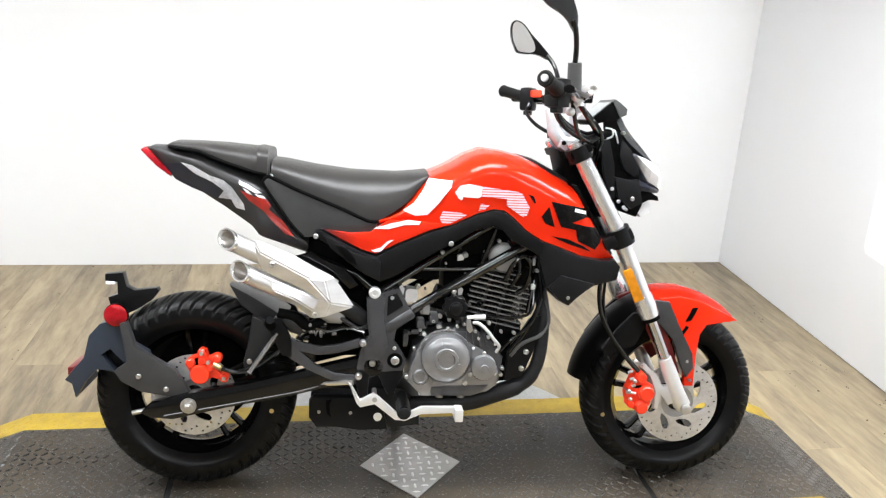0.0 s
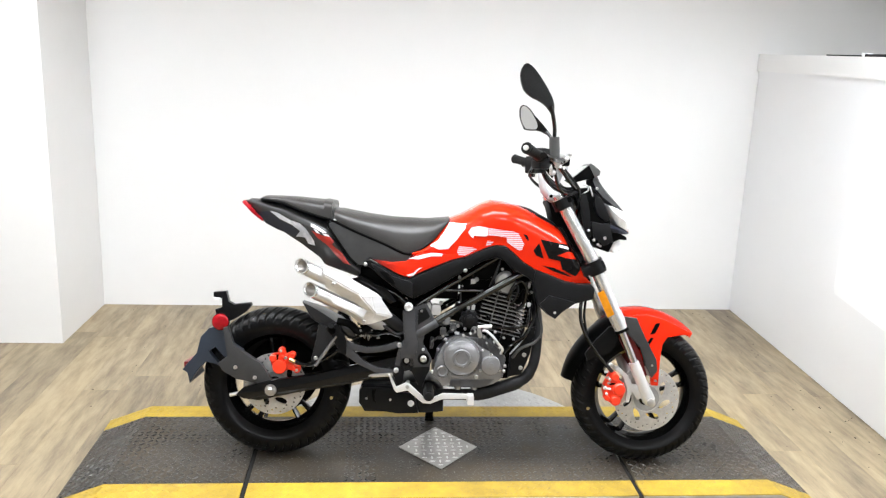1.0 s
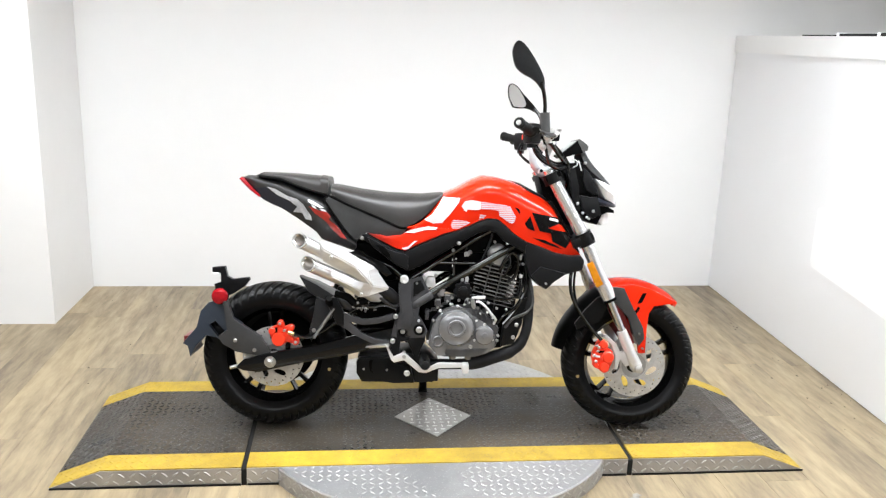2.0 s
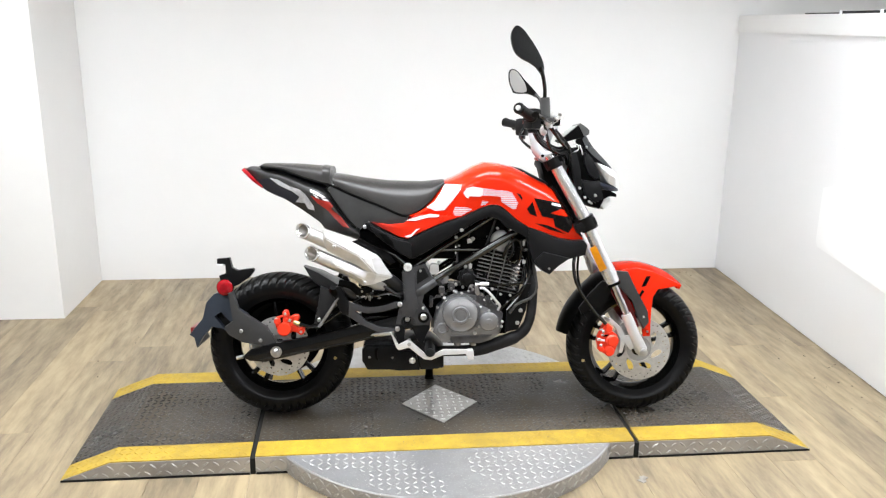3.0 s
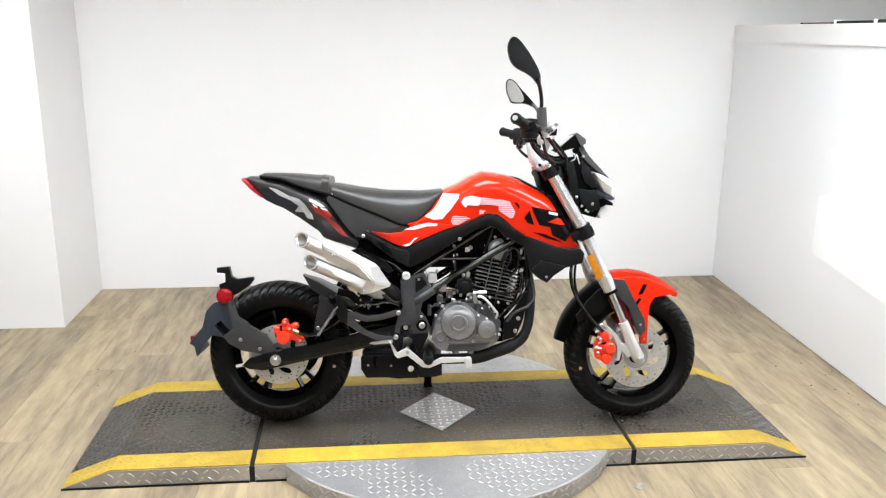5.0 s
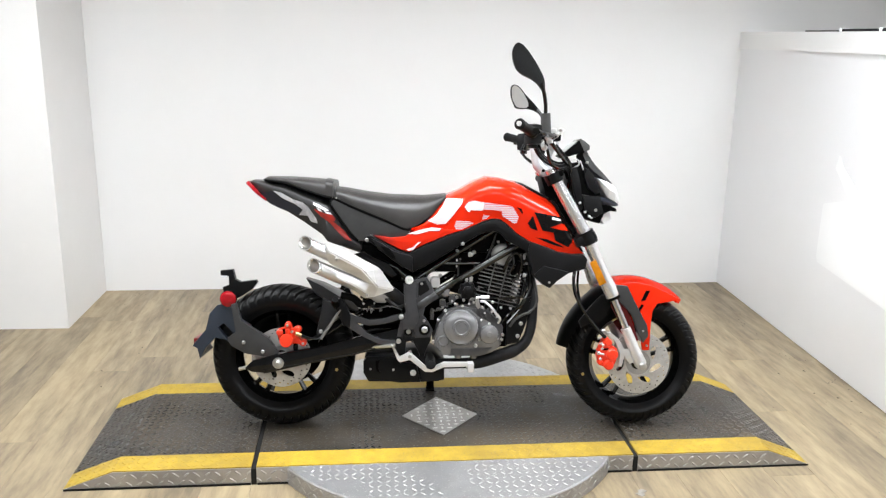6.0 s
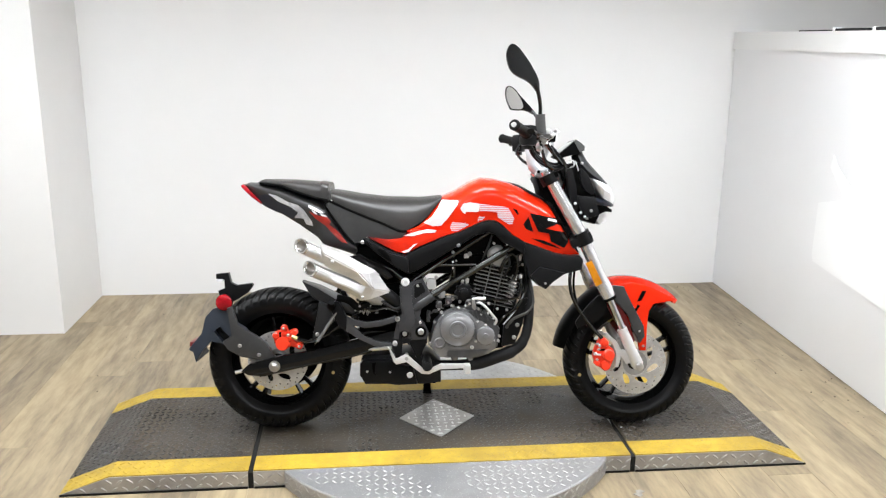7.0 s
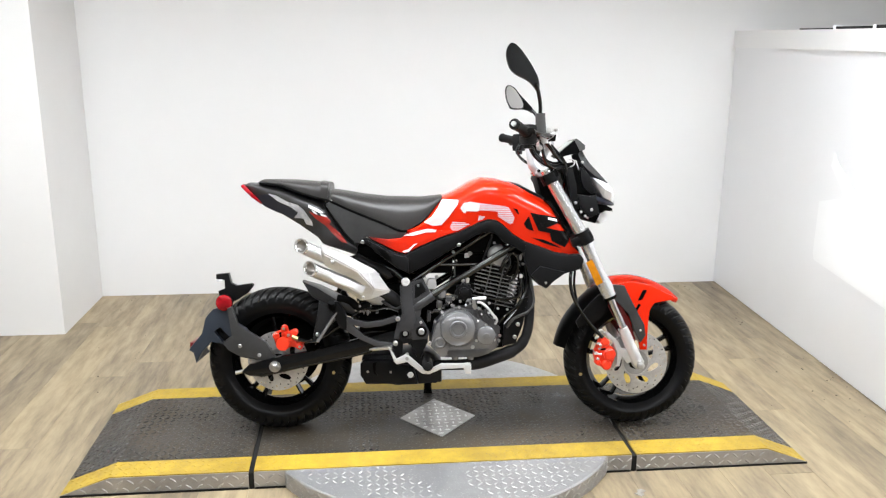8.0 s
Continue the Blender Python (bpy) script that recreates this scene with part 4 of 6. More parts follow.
part("battery_box", box(-0.20, -0.02, -0.085, 0.085, 0.535, 0.62, 0.012), M["dark"], bike)
part("air_box", box(-0.06, 0.15, -0.085, 0.085, 0.60, 0.70, 0.012), M["dark"], bike)
part("shock_body", box(-0.335, -0.185, -0.058, 0.058, 0.335, 0.505, 0.02), M["dark"], bike)
part("intake_box", box(-0.01, 0.10, -0.055, 0.055, 0.50, 0.62, 0.012), M["dark"], bike)
part("rear_fender", box(-0.34, -0.20, -0.08, 0.08, 0.50, 0.63, 0.02), M["dark"], bike)

part("gearbox_top", box(-0.13, 0.03, -0.06, 0.06, 0.33, 0.445, 0.015), M["dark"], bike)
part("front_mount", prism([(0.09, 0.28), (0.15, 0.285), (0.19, 0.33), (0.185, 0.43), (0.10, 0.43)], -0.085, 0.085, 0.006), M["dark"], bike)

# engine
engine = part("crankcase", prism([(-0.098, 0.305), (-0.080, 0.379), (-0.05, 0.407), (0.0, 0.425), (0.06, 0.425), (0.10, 0.40), (0.135, 0.36), (0.128, 0.30), (0.09, 0.272), (0.06, 0.262), (-0.045, 0.262), (-0.072, 0.275)], -0.138, 0.138, 0.010), M["case_dark"], bike, "dark grey cast engine case")
part("engine_cover", prism([(-0.095, 0.302), (-0.086, 0.335), (-0.075, 0.374), (-0.056, 0.407), (-0.030, 0.424), (-0.005, 0.427), (0.026, 0.420), (0.050, 0.400), (0.082, 0.383), (0.109, 0.361), (0.124, 0.328), (0.121, 0.295), (0.097, 0.277), (0.045, 0.270), (-0.046, 0.267), (-0.072, 0.278)], -0.146, -0.125, 0.006), M["engine"], engine)
part("clutch_cover", lathe([(0.058, -0.130), (0.058, -0.158), (0.054, -0.166), (0.048, -0.168), (0.044, -0.171), (0.029, -0.172), (0.027, -0.176), (0.0205, -0.176), (0.0185, -0.172), (0.004, -0.172)], "y", (-0.006, 0, 0.362), 56), M["engine"], engine, "round dark grey clutch cover")
for k in range(3):
    a = radians(-18 + 120 * k)
    part("cover_rib", tube([(-0.006 + 0.028 * math.cos(a), -0.1718, 0.362 + 0.028 * math.sin(a)), (-0.006 + 0.046 * math.cos(a), -0.1695, 0.362 + 0.046 * math.sin(a))], 0.0014, 6), M["engine"], engine)
part("clutch_cover_rim", lathe([(0.064, -0.130), (0.064, -0.150), (0.058, -0.153)], "y", (-0.006, 0, 0.362), 56), M["case_dark"], engine)
part("water_pump_cover", lathe([(0.0315, -0.130), (0.0315, -0.153), (0.029, -0.158), (0.022, -0.160), (0.010, -0.161), (0.009, -0.163), (0.003, -0.163)], "y", (0.087, 0, 0.339), 36), M["engine"], engine)
for k in range(3):
    a = radians(-30 + 120 * k)
    part("cover_rib", tube([(0.087 + 0.008 * math.cos(a), -0.1603, 0.339 + 0.008 * math.sin(a)), (0.087 + 0.026 * math.cos(a), -0.1585, 0.339 + 0.026 * math.sin(a))], 0.0012, 6), M["case_dark"], engine)
part("oil_filler_cap", lathe([(0.0195, -0.130), (0.0195, -0.155), (0.0165, -0.159), (0.0125, -0.159), (0.011, -0.156), (0.003, -0.156)], "y", (-0.064, 0, 0.3155), 28), M["engine"], engine)
part("case_flange", prism([(-0.093, 0.313), (-0.062, 0.268), (-0.042, 0.268), (-0.034, 0.300), (-0.045, 0.345), (-0.062, 0.388), (-0.076, 0.376)], -0.152, -0.13, 0.005), M["engine"], engine)
part("sump", prism([(-0.045, 0.290), (0.10, 0.295), (0.085, 0.278), (0.066, 0.270), (-0.038, 0.269)], -0.149, 0.10, 0.004), M["case_dark"], engine)
for x in (-0.012, 0.040):
    part("drain_plug", lathe([(0.010, 0.248), (0.012, 0.254), (0.013, 0.272), (0.009, 0.275)], "z", (x, -0.10, 0), 12), M["engine"], engine)
for x, z, r in ((0.087, 0.373, 0.006), (0.055, 0.321, 0.006), (0.043, 0.300, 0.0085), (0.114, 0.324, 0.006), (0.132, 0.337, 0.006), (0.129, 0.321, 0.006), (0.063, 0.427, 0.006), (0.156, 0.424, 0.005), (-0.081, 0.384, 0.006), (-0.026, 0.437, 0.006), (-0.002, 0.431, 0.006), (0.035, 0.443, 0.005), (0.125, 0.427, 0.005)):
    bolt(x, z, -0.150, r, engine)
tilt = pose(0.100, 0, 0.407, 0, 13, 0)
part("cylinder", box(-0.052, 0.052, -0.06, 0.06, 0, 0.165, 0.01), M["engine_black"], engine, m=tilt)
for k in range(11):
    z = 0.030 + 0.0126 * k
    grow = 0.071 if k < 8 else 0.064
    part("cooling_fin", box(-grow, grow + 0.004, -0.098, 0.098, z, z + 0.0034, 0.0012), M["fin"], engine, m=tilt)
for x in (-0.022, 0.020):
    part("cylinder_stud", box(x - 0.004, x + 0.004, -0.0955, -0.05, 0.0, 0.165, 0.002), M["engine_black"], engine, m=tilt)
part("cylinder_head", box(-0.058, 0.062, -0.082, 0.082, 0.165, 0.225, 0.014), M["engine_black"], engine, m=tilt)
part("head_cover", lathe([(0.036, -0.075), (0.036, -0.092), (0.030, -0.098), (0.012, -0.100)], "y", (-0.012, 0, 0.192), 28), M["cast_dull"], engine, "light grey round head cover", m=tilt)
part("spark_plug_cap", tube([(0.03, -0.08, 0.13), (0.045, -0.105, 0.15), (0.05, -0.11, 0.185)], 0.010, 10), M["dark"], engine, m=tilt)
part("throttle_body", tube([(-0.035, -0.085, 0.50), (0.045, -0.085, 0.475)], [0.03, 0.026], 16), M["dark"], bike)
knob = [(0.015 + r * math.cos(a), 0.480 + r * math.sin(a)) for r, a in ((0.030 if k % 4 < 2 else 0.0255, 2 * math.pi * k / 32) for k in range(32))]
part("starter_cap", prism(knob, -0.140, -0.10, 0.002), M["plastic"], bike, "black lobed cap")
part("starter_boss", lathe([(0.016, -0.13), (0.016, -0.146), (0.012, -0.149), (0.004, -0.15)], "y", (0.015, 0, 0.480), 20), M["plastic"], bike)
part("cable_end", tube([(0.042, -0.142, 0.459), (0.058, -0.142, 0.460), (0.060, -0.142, 0.460), (0.086, -0.142, 0.461)], [0.0042, 0.0042, 0.0062, 0.0055], 10), M["aluminium"], bike, "bright clutch cable ferrule")
part("clutch_arm", prism([(0.040, 0.455), (0.050, 0.455), (0.058, 0.428), (0.050, 0.422), (0.042, 0.430)], -0.148, -0.142, 0.002), M["steel"], bike)
part("spark_lead", tube(rounded([(0.135, -0.11, 0.545), (0.150, -0.122, 0.585), (0.176, -0.125, 0.606), (0.194, -0.12, 0.580), (0.186, -0.11, 0.53), (0.165, -0.10, 0.51)], 4), 0.0052, 8), M["gloss_black"], bike, "black spark plug lead")
part("spark_lead", tube(rounded([(0.150, -0.115, 0.53), (0.166, -0.122, 0.57), (0.158, -0.12, 0.61), (0.14, -0.10, 0.64)], 4), 0.0045, 8), M["gloss_black"], bike)
for x, z, w, h in ((-0.112, 0.512, 0.006, 0.015), (0.026, 0.598, 0.009, 0.008), (0.028, 0.516, 0.006, 0.010), (0.030, 0.492, 0.008, 0.009), (0.205, 0.530, 0.006, 0.007), (0.203, 0.591, 0.004, 0.010)):
    part("bracket", prism([(x - w, z - h), (x + w * 0.6, z - h * 0.8), (x + w, z + h * 0.5), (x - w * 0.2, z + h), (x - w, z + h * 0.7)], -0.116, -0.104, 0.002), M["cast"], bike)
part("intake_rubber", tube([(0.03, -0.05, 0.49), (0.075, -0.05, 0.49)], 0.03, 16), M["dark"], bike)
for x, z, w, h, mat in ((-0.085, 0.508, 0.020, 0.020, "cast"), (-0.03, 0.452, 0.014, 0.012, "case_dark"), (-0.062, 0.437, 0.013, 0.012, "case_dark"), (0.05, 0.442, 0.014, 0.010, "case_dark"), (-0.098, 0.40, 0.008, 0.02, "case_dark"), (-0.05, 0.475, 0.012, 0.016, "engine")):
    part("connector", prism([(x - w, z - h), (x + w * 0.3, z - h), (x + w * 0.5, z - h * 0.4), (x + w * 0.4, z + h * 0.6), (x - w * 0.7, z + h * 0.7), (x - w, z + h * 0.3)], -0.122, -0.08, 0.004), M[mat], bike)
for x, z, r in ((-0.075, 0.527, 0.008), (-0.02, 0.61, 0.007), (0.035, 0.605, 0.009), (0.012, 0.515, 0.008), (-0.035, 0.443, 0.006), (-0.018, 0.43, 0.006), (0.03, 0.42, 0.005), (0.115, 0.64, 0.006), (0.03, 0.50, 0.006), (0.21, 0.57, 0.006), (0.10, 0.44, 0.006)):
    bolt(x, z, -0.120, r, bike)
part("coolant_pipe", tube(rounded([(0.058, -0.140, 0.446), (0.070, -0.146, 0.446), (0.090, -0.148, 0.430), (0.108, -0.148, 0.408), (0.122, -0.145, 0.390), (0.117, -0.138, 0.374)], 4), 0.0042, 10), M["cast"], bike, "cast aluminium pipe on the engine")
part("clutch_cable", tube(rounded([(0.12, -0.12, 0.36), (0.15, -0.13, 0.40), (0.20, -0.12, 0.44), (0.225, -0.10, 0.50), (0.23, -0.08, 0.60), (0.24, -0.06, 0.70)], 4), 0.0045, 8), M["gloss_black"], bike)
part("cable", tube(rounded([(0.157, -0.115, 0.358), (0.178, -0.118, 0.386), (0.204, -0.117, 0.400), (0.228, -0.115, 0.411), (0.248, -0.11, 0.444), (0.240, -0.10, 0.50), (0.235, -0.09, 0.54)], 4), 0.0048, 8), M["bezel"], bike)
part("cable", tube(rounded([(0.04, -0.11, 0.458), (0.10, -0.115, 0.455), (0.17, -0.115, 0.455), (0.205, -0.11, 0.475), (0.21, -0.09, 0.56)], 4), 0.004, 8), M["gloss_black"], bike)
part("cable", tube(rounded([(0.215, -0.10, 0.59), (0.225, -0.11, 0.50), (0.19, -0.115, 0.42), (0.15, -0.115, 0.37)], 4), 0.006, 8), M["gloss_black"], bike)
dice = random.Random(11)
for k in range(34):
    x = dice.uniform(-0.06, 0.21)
    z = dice.uniform(0.44, 0.63)
    if z < 0.47 + 0.6 * x - 0.03 or z > 0.60 + 0.42 * x:
        continue
    y = -dice.uniform(0.088, 0.104)
    if k % 3 == 0:
        way = Vector((dice.uniform(-0.03, 0.03), 0.0, dice.uniform(-0.03, 0.03)))
        p = Vector((x, y, z))
        part("small_hose", tube(rounded([p, p + way * 0.5 + Vector((0.006, -0.006, 0)), p + way], 3), dice.uniform(0.003, 0.005), 8), M[dice.choice(("gloss_black", "frame_gloss", "engine"))], bike)
    else:
        bolt(x, z, y, dice.uniform(0.0032, 0.006), bike, M[dice.choice(("steel", "cast", "engine"))])
dice = random.Random(5)
for k in range(22):
    x, z, y = dice.uniform(-0.100, 0.03), dice.uniform(0.395, 0.475), -dice.uniform(0.085, 0.125)
    if (x + 0.006) ** 2 + (z - 0.362) ** 2 < 0.0042 or (x - 0.015) ** 2 + (z - 0.48) ** 2 < 0.001 or z > 0.475 + 0.62 * (x + 0.085):
        continue
    w, h = dice.uniform(0.004, 0.010), dice.uniform(0.003, 0.008)
    if k % 3:
        part("case_lug", prism([(x - w, z - h), (x + w * 0.7, z - h * 0.9), (x + w, z + h * 0.4), (x + w * 0.1, z + h), (x - w * 0.8, z + h * 0.6)], y, y + 0.02, 0.002), M[dice.choice(("engine", "case_dark", "engine"))], engine)
    else:
        bolt(x, z, y, dice.uniform(0.0045, 0.007), engine, M[dice.choice(("steel", "cast"))])
for x, z, r in ((-0.052, 0.405, 0.005), (0.095, 0.412, 0.005), (0.072, 0.408, 0.004), (0.112, 0.395, 0.0045), (0.060, 0.385, 0.0045), (-0.075, 0.345, 0.0045), (0.02, 0.437, 0.0045)):
    bolt(x, z, -0.148, r, engine, M["cast"])
part("case_arc", tube([(-0.006 + 0.0665 * math.cos(radians(a)), -0.1465, 0.362 + 0.0665 * math.sin(radians(a))) for a in range(70, 201, 10)], 0.0028, 6), M["engine"], engine)
for k in range(5):
    part("case_rib", prism([(0.045 + 0.016 * k, 0.388), (0.049 + 0.016 * k, 0.388), (0.046 + 0.014 * k, 0.424), (0.042 + 0.014 * k, 0.424)], -0.1445, -0.137, 0.001), M["case_dark"], engine)
part("down_tube", tube([(0.212, 0, 0.44), (0.235, 0, 0.62)], 0.014, 12), M["frame_gloss"], bike)
part("front_stay", prism([(0.196, 0.60), (0.222, 0.60), (0.232, 0.54), (0.234, 0.46), (0.224, 0.46), (0.218, 0.53)], -0.09, -0.075, 0.003), M["plastic"], bike)
both("engine_mount", lambda: prism([(0.145, 0.295), (0.188, 0.305), (0.213, 0.37), (0.228, 0.46), (0.20, 0.45), (0.15, 0.37)], -0.115, -0.10, 0.003), M["plastic"], bike)
for x, z in ((0.185, 0.327), (0.195, 0.369)):
    bolt(x, z, -0.118, 0.009, bike)

# exhaust
part("header_pipe", tube(rounded([(0.225, -0.06, 0.54), (0.234, -0.085, 0.49), (0.236, -0.098, 0.45), (0.233, -0.102, 0.37), (0.220, -0.10, 0.317), (0.188, -0.098, 0.281), (0.119, -0.095, 0.253), (0.049, -0.09, 0.232), (-0.08, -0.07, 0.222)], 5),
     [0.0165] * 21 + [0.0185] * 5 + [0.022] * 10 + [0.018] * 5, 16), M["pipe"], bike, "black header pipe")
part("collector_box", prism([(-0.318, 0.262), (-0.10, 0.262), (-0.055, 0.225), (-0.055, 0.165), (-0.115, 0.158), (-0.312, 0.158), (-0.325, 0.18), (-0.325, 0.245)], -0.075, 0.10, 0.014), M["pipe"], bike, "black exhaust collector under the engine")
guard = part("collector_guard", prism([(-0.318, 0.247), (-0.215, 0.247), (-0.196, 0.23), (-0.150, 0.225), (-0.135, 0.165), (-0.205, 0.162), (-0.315, 0.178), (-0.328, 0.195), (-0.328, 0.235)], -0.104, -0.07, 0.010), M["plastic"], bike, "matt black heat guard")
# slot shade is a thin dark plate on the guard
part("guard_slot_shade", prism([(-0.286, 0.240), (-0.272, 0.243), (-0.277, 0.230), (-0.277, 0.210), (-0.270, 0.196), (-0.282, 0.204), (-0.286, 0.222)], -0.1055, -0.10), M["dark"], guard)
bolt(-0.303, 0.210, -0.105, 0.0055, bike)
bolt(-0.227, 0.208, -0.105, 0.0055, bike)
bolt(-0.161, 0.198, -0.105, 0.014, bike, M["aluminium"])
for (x0, z0), (x1, z1) in (((-0.514, 0.630), (-0.27, 0.520)), ((-0.486, 0.556), (-0.305, 0.480))):
    way = Vector((x1 - x0, 0, z1 - z0)).normalized()
    p0, p1 = Vector((x0, -0.128, z0)), Vector((x1, -0.128, z1))
    pipe = part("silencer", tube([p0 + way * 0.03, p1], 0.0225, 28), M["exhaust"], bike, "brushed stainless steel silencer")
    up = Vector((0, 1, 0))
    side = way.cross(up).normalized()

    def slant(profile):
        """Rings about the pipe, cut at 45 degrees towards the rider's right."""
        bm = bmesh.new()
        rings = []
        for r, d, cut in profile:
            ring = []
            for k in range(32):
                f = 2 * math.pi * k / 32
                ring.append(bm.verts.new(p0 + way * (d - cut * r * math.sin(f)) + r * (math.cos(f) * side + math.sin(f) * up)))
            rings.append(ring)
        for a, b in zip(rings, rings[1:]):
            for k in range(32):
                bm.faces.new((a[k], a[(k + 1) % 32], b[(k + 1) % 32], b[k]))
        return bm

    part("outlet", slant([(0.0225, 0.034, 0), (0.0225, 0.0, 1.0)]), M["exhaust"], pipe)
    part("end_ring", slant([(0.0226, 0.004, 1.0), (0.0238, 0.001, 1.0), (0.0242, -0.003, 1.0), (0.0205, -0.0035, 1.0), (0.0190, 0.001, 1.0)]), M["ring"], pipe, "polished outlet ring")
    part("bore", slant([(0.0192, 0.0, 1.0), (0.0195, 0.034, 0.3), (0.0190, 0.06, 0), (0.004, 0.062, 0)]), M["bore"], pipe)
shield = bmesh.new()
rim_top = [(-0.453, -0.164, 0.638), (-0.426, -0.168, 0.630), (-0.363, -0.170, 0.605), (-0.312, -0.168, 0.576), (-0.273, -0.162, 0.556), (-0.223, -0.158, 0.484)]
ridge_top = [(-0.440, -0.174, 0.610), (-0.380, -0.181, 0.580), (-0.330, -0.183, 0.554), (-0.292, -0.178, 0.551), (-0.278, -0.184, 0.497)]
slot_top = [(-0.438, -0.164, 0.572), (-0.402, -0.168, 0.553), (-0.346, -0.170, 0.528), (-0.304, -0.174, 0.502)]
slot_low = [(-0.415, -0.164, 0.541), (-0.387, -0.168, 0.537), (-0.349, -0.170, 0.517)]
ridge_low = [(-0.408, -0.170, 0.522), (-0.360, -0.176, 0.504), (-0.318, -0.176, 0.478)]
rim_low = [(-0.406, -0.160, 0.507), (-0.361, -0.162, 0.488), (-0.320, -0.162, 0.456), (-0.291, -0.166, 0.465)]
a, r, n, o, q, b = ([shield.verts.new(c) for c in row] for row in (rim_top, ridge_top, slot_top, slot_low, ridge_low, rim_low))
for corners in ((a[0], a[1], r[0]), (a[1], a[2], r[1], r[0]), (a[2], a[3], r[2], r[1]), (a[3], a[4], r[3], r[2]), (a[4], a[5], r[4], r[3]), (a[0], r[0], n[0]), (r[0], r[1], n[1], n[0]), (r[1], r[2], n[2], n[1]),
                (r[2], r[4], n[3], n[2]), (r[2], r[3], r[4]), (r[4], a[5], b[3]), (r[4], b[3], q[2], n[3]), (b[3], b[2], q[2]), (o[0], o[1], q[0]), (o[1], o[2], q[1], q[0]), (o[2], n[3], q[2], q[1]),
                (b[0], o[0], q[0]), (b[0], q[0], q[1], b[1]), (b[1], q[1], q[2], b[2])):
    shield.faces.new(corners)
bmesh.ops.recalc_face_normals(shield, faces=shield.faces)
bmesh.ops.bevel(shield, geom=[e for e in shield.edges if len(e.link_faces) == 2 and e.calc_face_angle() > 0.2], offset=0.003, segments=2, affect="EDGES")
bmesh.ops.solidify(shield, geom=shield.faces[:], thickness=0.003)
heat_shield = part("heat_shield", shield, M["exhaust"], bike, "brushed steel heat shield over the silencers", angle=20)
bolt(-0.410, 0.583, -0.182, 0.009, bike)
bolt(-0.313, 0.468, -0.176, 0.008, bike)
part("rear_plate", prism([(-0.365, 0.594), (-0.325, 0.606), (-0.299, 0.590), (-0.245, 0.566), (-0.215, 0.53), (-0.235, 0.52), (-0.30, 0.566)], -0.132, -0.115, 0.004), M["gloss_black"], bike)
part("exhaust_joint", tube(rounded([(-0.27, -0.13, 0.49), (-0.22, -0.12, 0.46), (-0.18, -0.08, 0.40), (-0.15, -0.06, 0.30)], 4), 0.02, 14), M["pipe"], bike)

# swingarm, rear bracket and rear brake
both("swingarm", lambda: prism([(-0.715, 0.216), (-0.690, 0.240), (-0.60, 0.266), (-0.479, 0.287), (-0.309, 0.330), (-0.18, 0.362), (-0.17, 0.31), (-0.308, 0.274), (-0.361, 0.260), (-0.518, 0.229), (-0.640, 0.200), (-0.69, 0.204)], -0.132, -0.100, 0.008), M["gloss_black"], bike, "gloss black box-section swingarm")
# added glossy tube draws the thin highlight along the swingarm
both("swingarm_glint_tube", lambda: tube([(-0.66, -0.1325, 0.2095), (-0.518, -0.1325, 0.2365), (-0.361, -0.1325, 0.2675), (-0.24, -0.1325, 0.300)], 0.0022, 6), M["frame_gloss"], bike)
both("chain_adjuster", lambda: tube([(-0.735, -0.116, 0.211), (-0.69, -0.116, 0.222)], 0.006, 8), M["steel"], bike)
part("swingarm_pivot", tube([(-0.176, -0.135, 0.333), (-0.176, 0.135, 0.333)], 0.022, 16), M["gloss_black"], bike)
part("rear_axle", lathe([(0.015, -0.128), (0.015, -0.136), (0.0135, -0.138), (0.0135, -0.145), (0.008, -0.147), (0.007, -0.153)], "y", (-0.604, 0, 0.235), 6), M["steel"], bike, "large axle nut")
part("axle_washer", lathe([(0.0185, -0.130), (0.0185, -0.1345)], "y", (-0.604, 0, 0.235), 24), M["steel"], bike)
caliper = prism([(-0.612, 0.328), (-0.602, 0.346), (-0.586, 0.350), (-0.582, 0.364), (-0.568, 0.364), (-0.562, 0.346), (-0.546, 0.354), (-0.533, 0.350), (-0.536, 0.336), (-0.552, 0.328), (-0.534, 0.309), (-0.516, 0.306), (-0.516, 0.293), (-0.532, 0.292), (-0.552, 0.298), (-0.566, 0.290), (-0.602, 0.306)], -0.116, -0.085, 0.005)
rear_caliper = part("rear_caliper", caliper, M["caliper"], bike, "bright red rear brake caliper")
part("piston_housing", lathe([(0.0225, -0.09), (0.0225, -0.126), (0.020, -0.130), (0.004, -0.131)], "y", (-0.579, 0, 0.308), 28), M["caliper"], rear_caliper)
for x, z, r, out in ((-0.575, 0.360, 0.0095, -0.126), (-0.601, 0.334, 0.0115, -0.124), (-0.540, 0.345, 0.0105, -0.126), (-0.524, 0.300, 0.0105, -0.128), (-0.575, 0.338, 0.0085, -0.124), (-0.556, 0.322, 0.0085, -0.124)):
    part("caliper_boss", lathe([(r, -0.10), (r, out + 0.003), (r * 0.7, out)], "y", (x, 0, z), 14), M["caliper"], rear_caliper)
for x, z in ((-0.575, 0.360), (-0.524, 0.300), (-0.560, 0.338)):
    part("caliper_pin", lathe([(0.0045, -0.12), (0.0045, -0.131), (0.003, -0.132)], "y", (x, 0, z), 10), M["steel"], rear_caliper)
# dark plate on the caliper as the shade inside its slot
part("caliper_slot_shade", prism([(-0.592, 0.345), (-0.584, 0.347), (-0.584, 0.330), (-0.591, 0.328)], -0.1175, -0.11), M["dark"], rear_caliper)
part("bleed_screw", tube([(-0.547, -0.122, 0.332), (-0.528, -0.13, 0.326)], 0.007, 10), M["brass"], rear_caliper)
